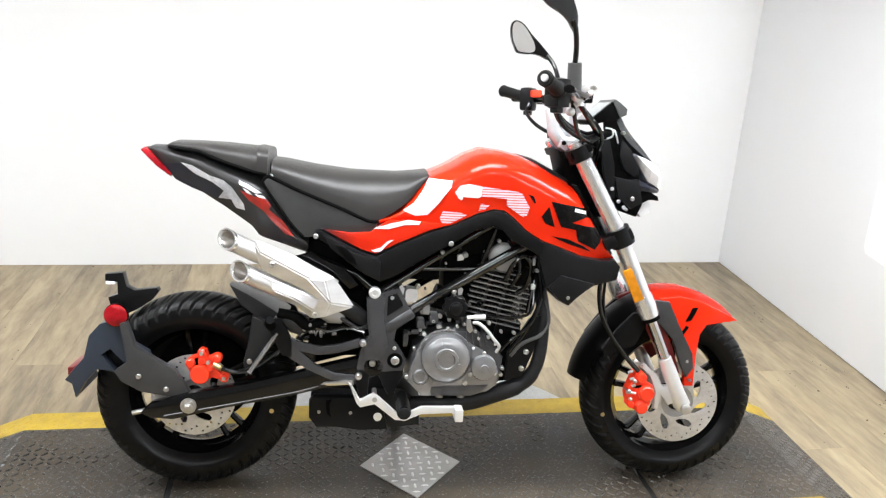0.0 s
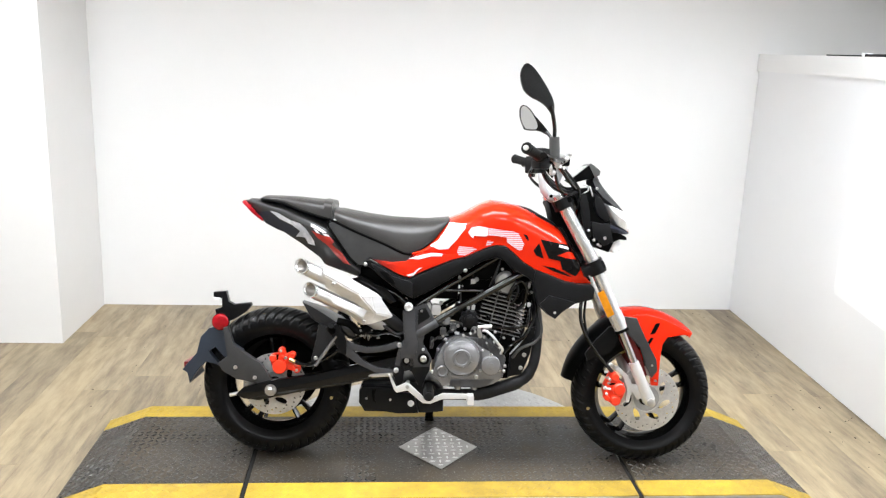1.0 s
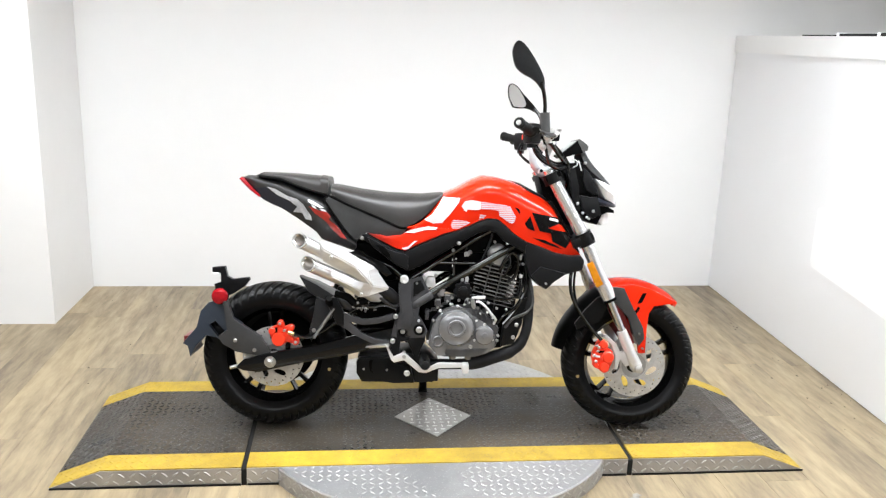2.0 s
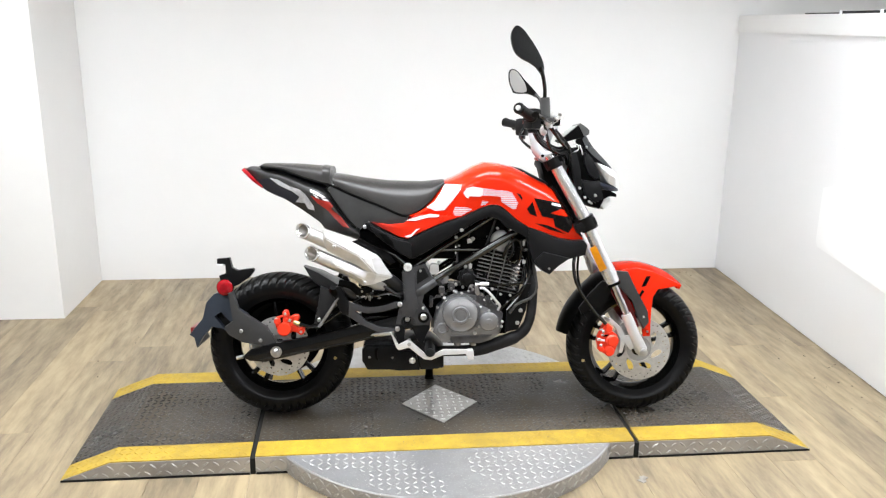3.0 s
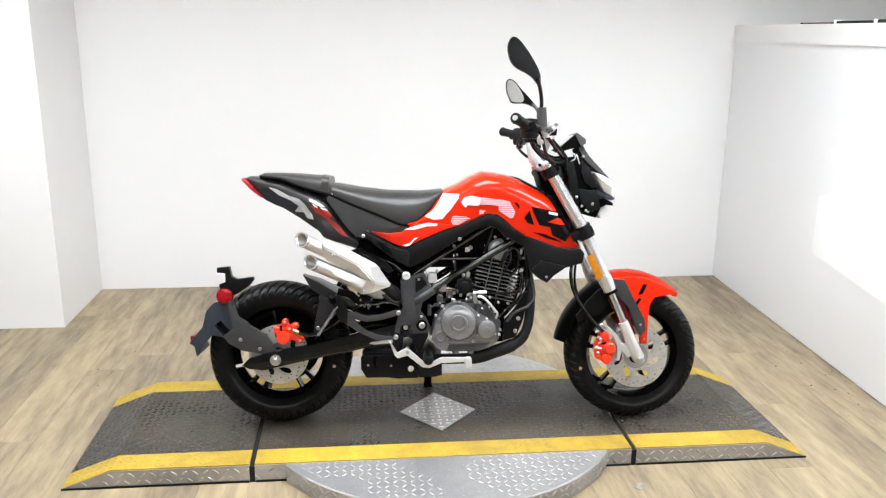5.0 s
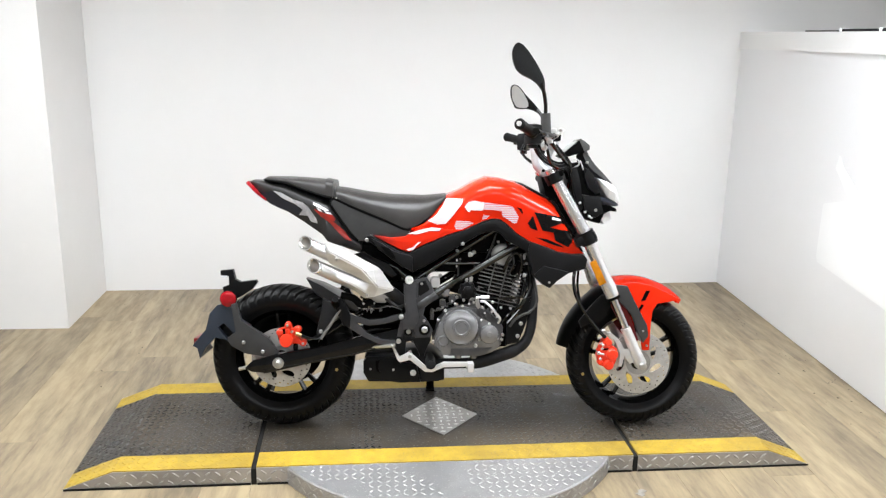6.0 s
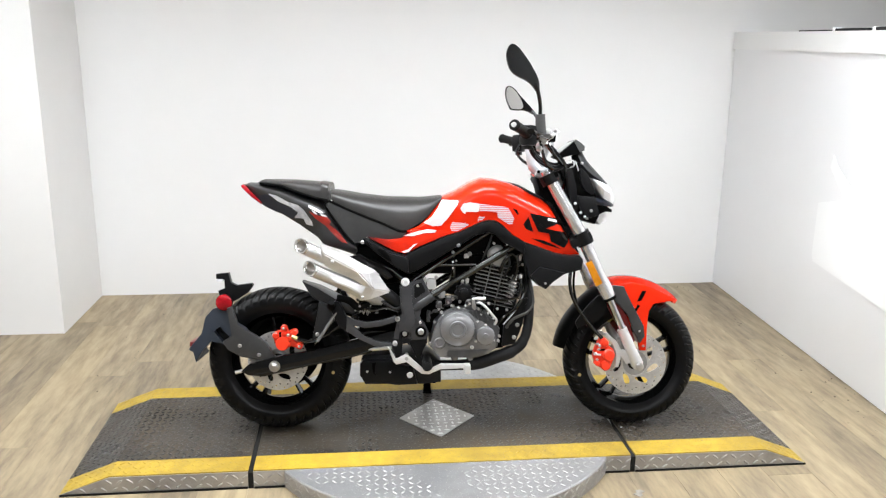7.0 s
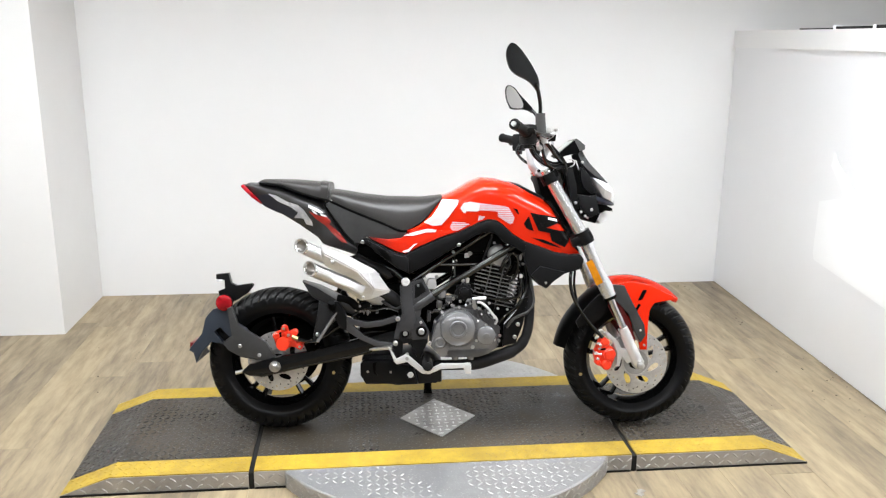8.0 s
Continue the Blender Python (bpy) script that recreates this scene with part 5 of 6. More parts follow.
part("brake_hose", tube(rounded([(-0.528, -0.13, 0.326), (-0.490, -0.13, 0.317), (-0.45, -0.12, 0.33), (-0.40, -0.10, 0.36), (-0.3, -0.09, 0.42)], 4), 0.006, 8), M["gloss_black"], bike)
part("bracket_arm", prism([(-0.760, 0.425), (-0.745, 0.430), (-0.726, 0.372), (-0.701, 0.354), (-0.637, 0.314), (-0.602, 0.258), (-0.651, 0.252), (-0.715, 0.263), (-0.760, 0.288), (-0.775, 0.313), (-0.746, 0.334)], -0.118, -0.095, 0.004), M["panel"], bike, "dark grey plate bracket arm")
bolt(-0.719, 0.301, -0.120, 0.0085, bike)
bolt(-0.657, 0.270, -0.120, 0.0085, bike)
flap = part("mudflap", prism([(-0.775, 0.430), (-0.735, 0.372), (-0.702, 0.352), (-0.690, 0.30), (-0.745, 0.275), (-0.765, 0.287), (-0.750, 0.318), (-0.788, 0.360), (-0.808, 0.345), (-0.772, 0.298), (-0.785, 0.305), (-0.818, 0.311), (-0.847, 0.278), (-0.868, 0.240), (-0.876, 0.275), (-0.892, 0.284), (-0.876, 0.305), (-0.848, 0.338), (-0.835, 0.392), (-0.81, 0.42)], -0.098, -0.070, 0.004), M["film"], bike, "blue-grey plastic mudflap and plate holder")
bm = bmesh.new()
line = [(-0.775, 0.425), (-0.81, 0.415), (-0.832, 0.39), (-0.845, 0.338), (-0.872, 0.303), (-0.880, 0.27), (-0.866, 0.242)]
left = [bm.verts.new((x, -0.080, z)) for x, z in line]
right = [bm.verts.new((x, 0.075, z)) for x, z in line]
for i in range(len(line) - 1):
    bm.faces.new((left[i], left[i + 1], right[i + 1], right[i]))
bmesh.ops.solidify(bm, geom=bm.faces[:], thickness=0.004)
part("flap_back", bm, M["film"], flap)
part("flap_reflector", box(-0.900, -0.886, -0.05, 0.05, 0.278, 0.300, 0.002), M["red_dark"], flap, "dark red reflector")
reflector = part("side_reflector", lathe([(0.024, -0.095), (0.026, -0.098), (0.026, -0.104), (0.023, -0.106), (0.01, -0.107)], "y", (-0.772, 0, 0.442), 32), M["red_lens"], bike, "round red reflector")
part("reflector_ring", lathe([(0.0275, -0.092), (0.0275, -0.101), (0.0255, -0.101), (0.0255, -0.092)], "y", (-0.772, 0, 0.442), 32, True), M["dark"], reflector)
lamp_arm = part("plate_lamp_bracket", prism([(-0.806, 0.531), (-0.765, 0.535), (-0.757, 0.502), (-0.739, 0.493), (-0.706, 0.498), (-0.688, 0.500), (-0.684, 0.492), (-0.700, 0.470), (-0.735, 0.446), (-0.763, 0.433), (-0.795, 0.455), (-0.800, 0.475), (-0.778, 0.483), (-0.779, 0.512), (-0.806, 0.515)], -0.062, -0.036, 0.003), M["plastic"], bike, "black number-plate lamp bracket")
part("plate_lamp", box(-0.804, -0.783, -0.066, -0.032, 0.507, 0.514, 0.002), M["clear"], lamp_arm)
hugger = prism([(-0.527, 0.503), (-0.470, 0.482), (-0.400, 0.444), (-0.385, 0.430), (-0.413, 0.412), (-0.45, 0.42), (-0.470, 0.440), (-0.496, 0.455)], -0.075, 0.075, 0.006)
for v in hugger.verts:
    v.co.y *= 0.30 + 0.70 * min(1.0, max(0.0, (v.co.x + 0.53) / 0.10))
part("hugger", hugger, M["hugger"], bike, "charcoal plastic rear wheel hugger")
both("hugger_side", lambda: prism([(-0.461, 0.446), (-0.410, 0.423), (-0.411, 0.379), (-0.452, 0.341), (-0.476, 0.298), (-0.482, 0.332), (-0.468, 0.397)], -0.110, -0.082, 0.004), M["hugger"], bike, "charcoal hugger stay")
bolt(-0.467, 0.337, -0.112, 0.009, bike)
part("shock_spring", tube([(-0.35 + 0.02 * math.cos(k * 0.6) + 0.0018 * k * 0.9, 0.02 * math.sin(k * 0.6) * 1.4 - 0.02, 0.36 + 0.0022 * k) for k in range(84)], 0.0055, 6), M["gloss_black"], bike)
both("peg_bracket", lambda: prism([(-0.375, 0.405), (-0.353, 0.395), (-0.303, 0.382), (-0.257, 0.388), (-0.209, 0.403), (-0.204, 0.384), (-0.257, 0.368), (-0.307, 0.362), (-0.347, 0.371), (-0.310, 0.337), (-0.266, 0.318), (-0.216, 0.313), (-0.216, 0.297), (-0.275, 0.301), (-0.329, 0.326), (-0.375, 0.356), (-0.384, 0.384)], -0.140, -0.122, 0.004), M["frame_grey"], bike, "dark grey passenger footpeg bracket")
both("peg_hinge", lambda: prism([(-0.407, 0.452), (-0.392, 0.451), (-0.379, 0.425), (-0.367, 0.398), (-0.367, 0.356), (-0.390, 0.361), (-0.409, 0.398), (-0.420, 0.425)], -0.144, -0.118, 0.008), M["plastic"], bike)
bolt(-0.202, 0.393, -0.145, 0.0105, bike)
bolt(-0.210, 0.312, -0.145, 0.0105, bike)
both("passenger_peg", lambda: tube([(-0.41, -0.125, 0.425), (-0.418, -0.15, 0.44), (-0.415, -0.165, 0.452)], [0.014, 0.012, 0.010], 12), M["dark"], bike)
part("rubber_boot", tube([(-0.402, -0.12, 0.452), (-0.385, -0.122, 0.448), (-0.360, -0.12, 0.428), (-0.345, -0.115, 0.414)], [0.008, 0.018, 0.020, 0.012], 12), M["hugger"], bike, "black rubber boot")
coil = [(-0.345 + 0.0016 * k, -0.128 + 0.008 * math.sin(k * 0.8), 0.428 - 0.0006 * k + 0.008 * math.cos(k * 0.8)) for k in range(34)]
part("return_spring", tube(coil, 0.0018, 6), M["steel"], bike, "small bright return spring")
part("exhaust_flange", tube([(-0.300, -0.118, 0.470), (-0.276, -0.122, 0.462), (-0.250, -0.118, 0.450)], [0.022, 0.027, 0.018], 16), M["cast_dull"], bike)
for x, z in ((-0.262, 0.500), (-0.243, 0.490), (-0.252, 0.472), (-0.325, 0.435), (-0.300, 0.418)):
    bolt(x, z, -0.142, 0.005, bike)
part("hose", tube(rounded([(-0.40, -0.13, 0.46), (-0.36, -0.13, 0.452), (-0.33, -0.13, 0.43), (-0.29, -0.12, 0.44), (-0.2, -0.11, 0.43)], 4), 0.013, 10), M["dark"], bike)
part("brake_rod", tube([(-0.400, -0.140, 0.415), (-0.464, -0.140, 0.318)], 0.0052, 8), M["engine"], bike)
part("brake_rod", tube([(-0.30, -0.125, 0.288), (-0.222, -0.15, 0.300)], 0.006, 8), M["steel"], bike)

part("hose", tube(rounded([(-0.335, -0.132, 0.455), (-0.300, -0.136, 0.462), (-0.255, -0.134, 0.452), (-0.215, -0.128, 0.425), (-0.19, -0.12, 0.43)], 4), 0.0055, 8), M["hugger"], bike)
part("hose", tube(rounded([(-0.325, -0.130, 0.432), (-0.285, -0.134, 0.420), (-0.240, -0.132, 0.428), (-0.20, -0.125, 0.415)], 4), 0.0045, 8), M["frame_gloss"], bike)
dice = random.Random(23)
for k in range(16):
    x, z = dice.uniform(-0.345, -0.215), dice.uniform(0.408, 0.462)
    w, h = dice.uniform(0.004, 0.009), dice.uniform(0.003, 0.006)
    if k % 3:
        part("small_fitting", prism([(x - w, z - h), (x + w * 0.8, z - h * 0.6), (x + w, z + h * 0.5), (x, z + h), (x - w * 0.8, z + h * 0.5)], -0.132, -0.118, 0.0015), M[dice.choice(("hugger", "cast_dull", "engine", "frame_grey"))], bike)
    else:
        bolt(x, z, -0.132, dice.uniform(0.004, 0.006), bike, M[dice.choice(("steel", "cast"))])

# footrest, pedal and side stand
pedal = part("brake_pedal", prism([(-0.234, 0.312), (-0.226, 0.306), (-0.206, 0.270), (-0.176, 0.286), (-0.165, 0.280), (-0.118, 0.238), (-0.100, 0.236), (-0.062, 0.254), (0.012, 0.254), (0.030, 0.256), (0.036, 0.226), (0.018, 0.224), (0.010, 0.239), (-0.062, 0.236), (-0.100, 0.220), (-0.124, 0.222), (-0.172, 0.260), (-0.205, 0.252), (-0.214, 0.262), (-0.228, 0.298)], -0.190, -0.176, 0.004), M["aluminium"], bike, "bare aluminium brake pedal")
part("pedal_tip", box(0.014, 0.034, -0.215, -0.176, 0.226, 0.256, 0.005), M["aluminium"], pedal)
part("pedal_pivot", tube([(-0.172, -0.192, 0.272), (-0.172, -0.12, 0.272)], 0.006, 10), M["steel"], pedal)
peg = part("footpeg", tube([(-0.106, -0.13, 0.262), (-0.106, -0.24, 0.262)], [0.013, 0.012], 16), M["dark"], bike, "black rubber footpeg")
part("peg_rubber", lathe([(0.014, -0.16), (0.0165, -0.17), (0.0165, -0.235), (0.013, -0.245), (0.005, -0.247)], "y", (-0.106, 0, 0.257), 20), M["rubber"], peg)
stand_leg = part("side_stand", tube([(-0.10, 0.10, 0.24), (-0.098, 0.18, 0.15), (-0.096, 0.262, 0.055)], [0.016, 0.016, 0.015], 12), M["gloss_black"], bike, "black side stand leg")
part("stand_foot", prism([(-0.112, 0.244), (-0.080, 0.244), (-0.080, 0.284), (-0.112, 0.284)], -0.004, 0.006, 0.003, "z"), M["gloss_black"], stand_leg, m=pose(0, 0.263, 0.0495, -LEAN, 0, 0) @ pose(0, -0.263, 0))
part("stand_pivot", box(-0.125, -0.07, -0.02, 0.12, 0.148, 0.20, 0.006), M["dark"], bike)

# front fork


def fork_leg(y, outer):
    leg = part("fork_leg", tube([(0.282, y, 0.880), (0.305, y, 0.838), (0.404, y, 0.668), (0.492, y, 0.480)], 0.0205, 20), M["fork"], bike, "bright silver fork tube")
    part("inner_tube", tube([(0.492, y, 0.480), (0.553, y, 0.345)], 0.0125, 18), M["chrome"], leg, "chromed inner fork tube")
    part("dust_collar", tube([(0.476, y, 0.514), (0.488, y, 0.490), (0.502, y, 0.458)], [0.0225, 0.0245, 0.0225], 20), M["fork"], leg)
    part("seal_ring", tube([(0.500, y, 0.4625), (0.504, y, 0.4540)], 0.0238, 20), M["dark"], leg)
    foot = part("axle_foot", tube([(0.546, y, 0.356), (0.558, y, 0.330), (0.580, y, 0.281), (0.601, y, 0.236), (0.606, y, 0.222)], [0.017, 0.018, 0.018, 0.021, 0.014], 18), M["cast"], leg, "cast aluminium axle foot")
    part("axle_cap", lathe([(0.013, outer), (0.013, outer * 1.08), (0.009, outer * 1.1)], "y", (0.603, 0, 0.232), 14), M["steel"], foot)
    return leg


right_leg = fork_leg(-0.115, -0.132)
fork_leg(0.115, 0.132)
part("caliper_hanger", prism([(0.480, 0.340), (0.497, 0.342), (0.53, 0.312), (0.545, 0.285), (0.575, 0.285), (0.59, 0.245), (0.565, 0.235), (0.545, 0.26), (0.538, 0.225), (0.527, 0.225), (0.529, 0.27), (0.513, 0.31)], -0.118, -0.104, 0.003), M["cast"], right_leg, "cast caliper bracket")
front_cal = prism([(0.462, 0.296), (0.472, 0.322), (0.490, 0.324), (0.502, 0.298), (0.518, 0.288), (0.522, 0.262), (0.508, 0.224), (0.490, 0.220), (0.474, 0.226), (0.460, 0.232), (0.452, 0.262), (0.454, 0.278)], -0.126, -0.090, 0.006)
fc = part("front_caliper", front_cal, M["caliper"], bike, "bright red front brake caliper")
for x, z, r, out in ((0.487, 0.309, 0.0125, -0.136), (0.500, 0.270, 0.0195, -0.142), (0.490, 0.234, 0.0165, -0.140), (0.464, 0.240, 0.0085, -0.134)):
    part("piston_housing", lathe([(r, -0.10), (r, out + 0.004), (r * 0.8, out), (r * 0.3, out - 0.0005)], "y", (x, 0, z), 20), M["caliper"], fc)
for x, z in ((0.457, 0.274), (0.462, 0.254), (0.470, 0.300)):
    part("caliper_bolt", lathe([(0.0048, -0.10), (0.0048, -0.131), (0.003, -0.133)], "y", (x, 0, z), 10), M["steel"], fc)
part("pad_pin", tube([(0.450, -0.128, 0.272), (0.474, -0.130, 0.270)], 0.0035, 8), M["cast"], fc)
# shade of the slot, put on as a dark plate
part("caliper_slot_shade", prism([(0.470, 0.288), (0.488, 0.290), (0.488, 0.284), (0.470, 0.282)], -0.1275, -0.12), M["dark"], fc)
bolt(0.474, 0.343, -0.118, 0.011, bike)
bolt(0.487, 0.337, -0.118, 0.008, bike)
for k in range(3):
    part("caliper_clip", tube([(0.452 + 0.006 * k, -0.125, 0.322 - 0.018 * k), (0.464 + 0.004 * k, -0.128, 0.326 - 0.018 * k)], 0.0036, 8), M["cast_dull"], fc)
amber = part("amber_reflector", prism([(0.414, 0.577), (0.434, 0.586), (0.472, 0.512), (0.450, 0.500)], -0.144, -0.134, 0.003), M["amber"], right_leg, "amber side reflector")
part("front_axle", tube([(0.6075, -0.125, 0.236), (0.6075, 0.125, 0.236)], 0.010, 12), M["steel"], bike)
upper_yoke = part("top_yoke", box(-0.024, 0.030, -0.138, 0.138, -0.009, 0.010, 0.006), M["dark"], bike, "black top fork clamp", m=pose(0.292, 0, 0.856, 0, -26, 0))
part("clamp_ring", tube([(0.286, -0.115, 0.868), (0.301, -0.115, 0.838)], 0.029, 20), M["plastic"], upper_yoke, m=pose(0.292, 0, 0.856, 0, -26, 0).inverted())
lower_yoke = part("lower_yoke", box(-0.045, 0.030, -0.138, 0.138, -0.015, 0.015, 0.008), M["plastic"], bike, "black lower fork clamp", m=pose(0.408, 0, 0.657, 0, -26, 0))
part("clamp_ring", tube([(0.400, -0.115, 0.678), (0.420, -0.115, 0.638)], 0.0285, 20), M["plastic"], lower_yoke, m=pose(0.408, 0, 0.657, 0, -26, 0).inverted())
part("steering_head", prism([(0.257, 0.860), (0.309, 0.831), (0.385, 0.695), (0.360, 0.701), (0.305, 0.767), (0.278, 0.789), (0.269, 0.821)], -0.06, 0.06, 0.010), M["dark"], bike, "black steering head behind the fork")
part("steering_stem", tube([(0.282, 0, 0.865), (0.392, 0, 0.63)], 0.023, 18), M["plastic"], bike)
part("ignition_lock", lathe([(0.017, 0), (0.017, 0.03), (0.012, 0.034)], "z", (0.255, -0.02, 0.885), 16), M["dark"], bike)
shape = tube(rounded([(0.300, -0.062, 0.872), (0.268, -0.062, 0.876), (0.246, -0.062, 0.898), (0.238, -0.06, 0.928), (0.232, -0.055, 0.955)], 4), [0.016, 0.017, 0.0175, 0.018, 0.018, 0.018, 0.018, 0.0175, 0.017, 0.016, 0.0155, 0.0145, 0.014, 0.0135, 0.013, 0.012, 0.011], 16)
riser = part("bar_riser", shape, M["riser"], bike, "bright polished aluminium handlebar riser")
part("riser_foot", prism([(0.256, 0.882), (0.308, 0.884), (0.318, 0.870), (0.298, 0.858), (0.266, 0.856), (0.252, 0.866)], -0.094, -0.035, 0.008), M["riser"], riser)
part("bar_clamp", tube([(0.296, -0.075, 0.966), (0.296, 0.075, 0.966)], 0.019, 16), M["riser"], riser)
part("clamp_post", tube([(0.272, -0.05, 0.895), (0.284, -0.05, 0.93), (0.295, -0.05, 0.962)], [0.016, 0.013, 0.014], 12), M["riser"], riser)
for x, z in ((0.262, 0.876), (0.302, 0.873)):
    part("riser_bolt", lathe([(0.0055, -0.090), (0.0055, -0.095), (0.004, -0.097), (0.002, -0.095)], "y", (x, 0, z), 12), M["dark"], riser)

# handlebar and controls
bar_line = [(0.143, -0.375, 1.010), (0.175, -0.31, 1.002), (0.203, -0.25, 0.991), (0.245, -0.17, 0.985), (0.290, -0.08, 0.970), (0.298, 0.0, 0.968), (0.300, 0.08, 0.970), (0.278, 0.17, 0.984), (0.243, 0.25, 0.988), (0.217, 0.31, 0.998), (0.190, 0.375, 1.009)]
bar = part("handlebar", tube(rounded(bar_line, 4), 0.011, 12), M["gloss_black"], bike, "black handlebar")


def grip(p0, p1, y_sign):
    a, b = Vector(p0), Vector(p1)
    pts = [a, a.lerp(b, 0.04), a.lerp(b, 0.08), a.lerp(b, 0.5), a.lerp(b, 0.9), a.lerp(b, 0.93), b]
    g = part("grip", tube(pts, [0.014, 0.0172, 0.016, 0.015, 0.016, 0.0195, 0.0195], 18), M["rubber"], bar, "black rubber grip")
    way = (b - a).normalized()
    part("bar_end", tube([a - way * 0.006, a + way * 0.002], [0.0070, 0.0085], 14), M["cast"], g)
    return g


grip((0.143, -0.375, 1.010), (0.200, -0.258, 0.992), -1)
grip((0.190, 0.375, 1.009), (0.243, 0.262, 0.988), 1)
for side, cx, cz in ((-1, 0.222, 0.988), (1, 0.257, 0.985)):
    housing = part("switch_housing", box(-0.020, 0.020, -0.025, 0.025, -0.033, 0.032, 0.015), M["shroud"], bar, "black switch housing", m=pose(cx - 0.018, side * 0.238, cz - 0.001, 0, 0, side * -28))
    if side > 0:
        part("switch", box(0.236, 0.266, 0.186, 0.206, 0.988, 1.008, 0.005), M["caliper"], bar, "red switch button")
    else:
        part("switch", box(-0.026, -0.018, -0.012, 0.012, -0.006, 0.012, 0.003), M["plastic"], housing)
    part("switch_lug", box(-0.010, 0.010, -0.012, 0.012, -0.044, -0.028, 0.005), M["plastic"], housing)
    lever = rounded([(cx + 0.04, side * 0.19, cz - 0.004), (cx + 0.045, side * 0.25, cz - 0.006), (cx + 0.01, side * 0.32, cz - 0.005), (cx - 0.03, side * 0.385, cz + 0.002)], 4)
    part("lever", tube(lever, [0.0075] * (len(lever) - 2) + [0.007, 0.009], 8, 1.4), M["gloss_black"], bar, "black hand lever")
    part("lever_perch", box(-0.018, 0.020, -0.018, 0.018, -0.012, 0.012, 0.008), M["gloss_black"], bar, m=pose(cx + 0.025, side * 0.165, cz - 0.003, 0, 0, side * -28))
reservoir = part("brake_reservoir", box(-0.018, 0.018, -0.02, 0.02, -0.014, 0.012, 0.005), M["dark"], bike, "black front brake reservoir", m=pose(0.280, -0.16, 0.985, 0, 8, 28))
part("reservoir_lid", box(-0.019, 0.019, -0.021, 0.021, 0.012, 0.017, 0.003), M["cast"], reservoir)
part("mirror_boss", tube([(0.252, -0.20, 0.985), (0.250, -0.20, 1.012), (0.247, -0.205, 1.055)], [0.016, 0.0165, 0.0155], 16), M["bezel"], bike, "grey rubber mirror boot")
part("mirror_boss", tube([(0.290, 0.19, 0.985), (0.295, 0.20, 1.02)], [0.014, 0.011], 12), M["plastic"], bike)
for x, y, z in ((0.268, -0.195, 0.972), (0.30, -0.16, 0.985), (0.29, -0.12, 0.97), (0.315, -0.10, 0.99)):
    part("bolt", lathe([(0.007, -0.01), (0.007, 0.004), (0.005, 0.008)], "z", (x, y, z), 10), M["aluminium"], bike)


def mirror(side, outline, glass, mid_x, mid_y, stem, slope, tilt):
    cz = sum(p[1] for p in outline) / len(outline)

    def shell(shape, d0, d1, bevel):
        bm = prism(shape, d0, d1, bevel)
        for v in bm.verts:
            v.co.y = mid_y - side * slope * (v.co.x - mid_x) - tilt * (v.co.z - cz) + v.co.y
        return bm
    body = part("mirror", shell(outline, -0.010, 0.012, 0.007 if side < 0 else 0.003), M["mirror_back"], bike, "black leaf-shaped rear-view mirror")
    d = 0.0125 if side < 0 else -0.0105
    part("mirror_glass", shell(glass, d - 0.0008, d + 0.0008, 0), M["mirror"], body, "reflecting mirror glass", smooth=False)
    part("mirror_stem", tube(rounded(stem, 4), 0.0062, 10), M["gloss_black"], body)
    return body


def smooth_outline(points):
    pts = [Vector((x, z, 0)) for x, z in points]
    n = len(pts)
    out = []
    for i in range(n):
        a, b, c, d = pts[i - 1], pts[i], pts[(i + 1) % n], pts[(i + 2) % n]
        for t in (0, 1 / 3, 2 / 3):
            p = 0.5 * ((2 * b) + (c - a) * t + (2 * a - 5 * b + 4 * c - d) * t * t + (3 * b - a - 3 * c + d) * t ** 3)
            out.append((p.x, p.y))
    return out


near_leaf = smooth_outline([(0.140, 1.248), (0.127, 1.240), (0.119, 1.219), (0.122, 1.196), (0.134, 1.172), (0.156, 1.158), (0.186, 1.149), (0.209, 1.137), (0.227, 1.120), (0.235, 1.113), (0.238, 1.124), (0.236, 1.149), (0.224, 1.172), (0.203, 1.199), (0.179, 1.224), (0.159, 1.241)])
near_glass = [(0.175 + 0.84 * (x - 0.175), 1.183 + 0.84 * (z - 1.183)) for x, z in near_leaf]
mirror(-1, near_leaf, near_glass, 0.18, -0.30, [(0.247, -0.205, 1.05), (0.244, -0.222, 1.080), (0.234, -0.250, 1.112), (0.224, -0.262, 1.140)], 0.9, 0.2)
far_leaf = smooth_outline([(0.213, 1.200), (0.200, 1.198), (0.197, 1.179), (0.201, 1.153), (0.211, 1.127), (0.218, 1.115), (0.238, 1.110), (0.257, 1.109), (0.276, 1.102), (0.290, 1.093), (0.295, 1.099), (0.286, 1.115), (0.266, 1.140), (0.246, 1.164), (0.229, 1.188)])
far_glass = smooth_outline([(0.211, 1.197), (0.202, 1.193), (0.200, 1.176), (0.204, 1.150), (0.214, 1.127), (0.221, 1.118), (0.238, 1.114), (0.253, 1.114), (0.258, 1.123), (0.253, 1.141), (0.242, 1.162), (0.227, 1.185)])
mirror(1, far_leaf, far_glass, 0.24, 0.30, [(0.295, 0.20, 1.015), (0.312, 0.205, 1.03), (0.306, 0.235, 1.075), (0.288, 0.250, 1.104)], 1.1, 0.3)

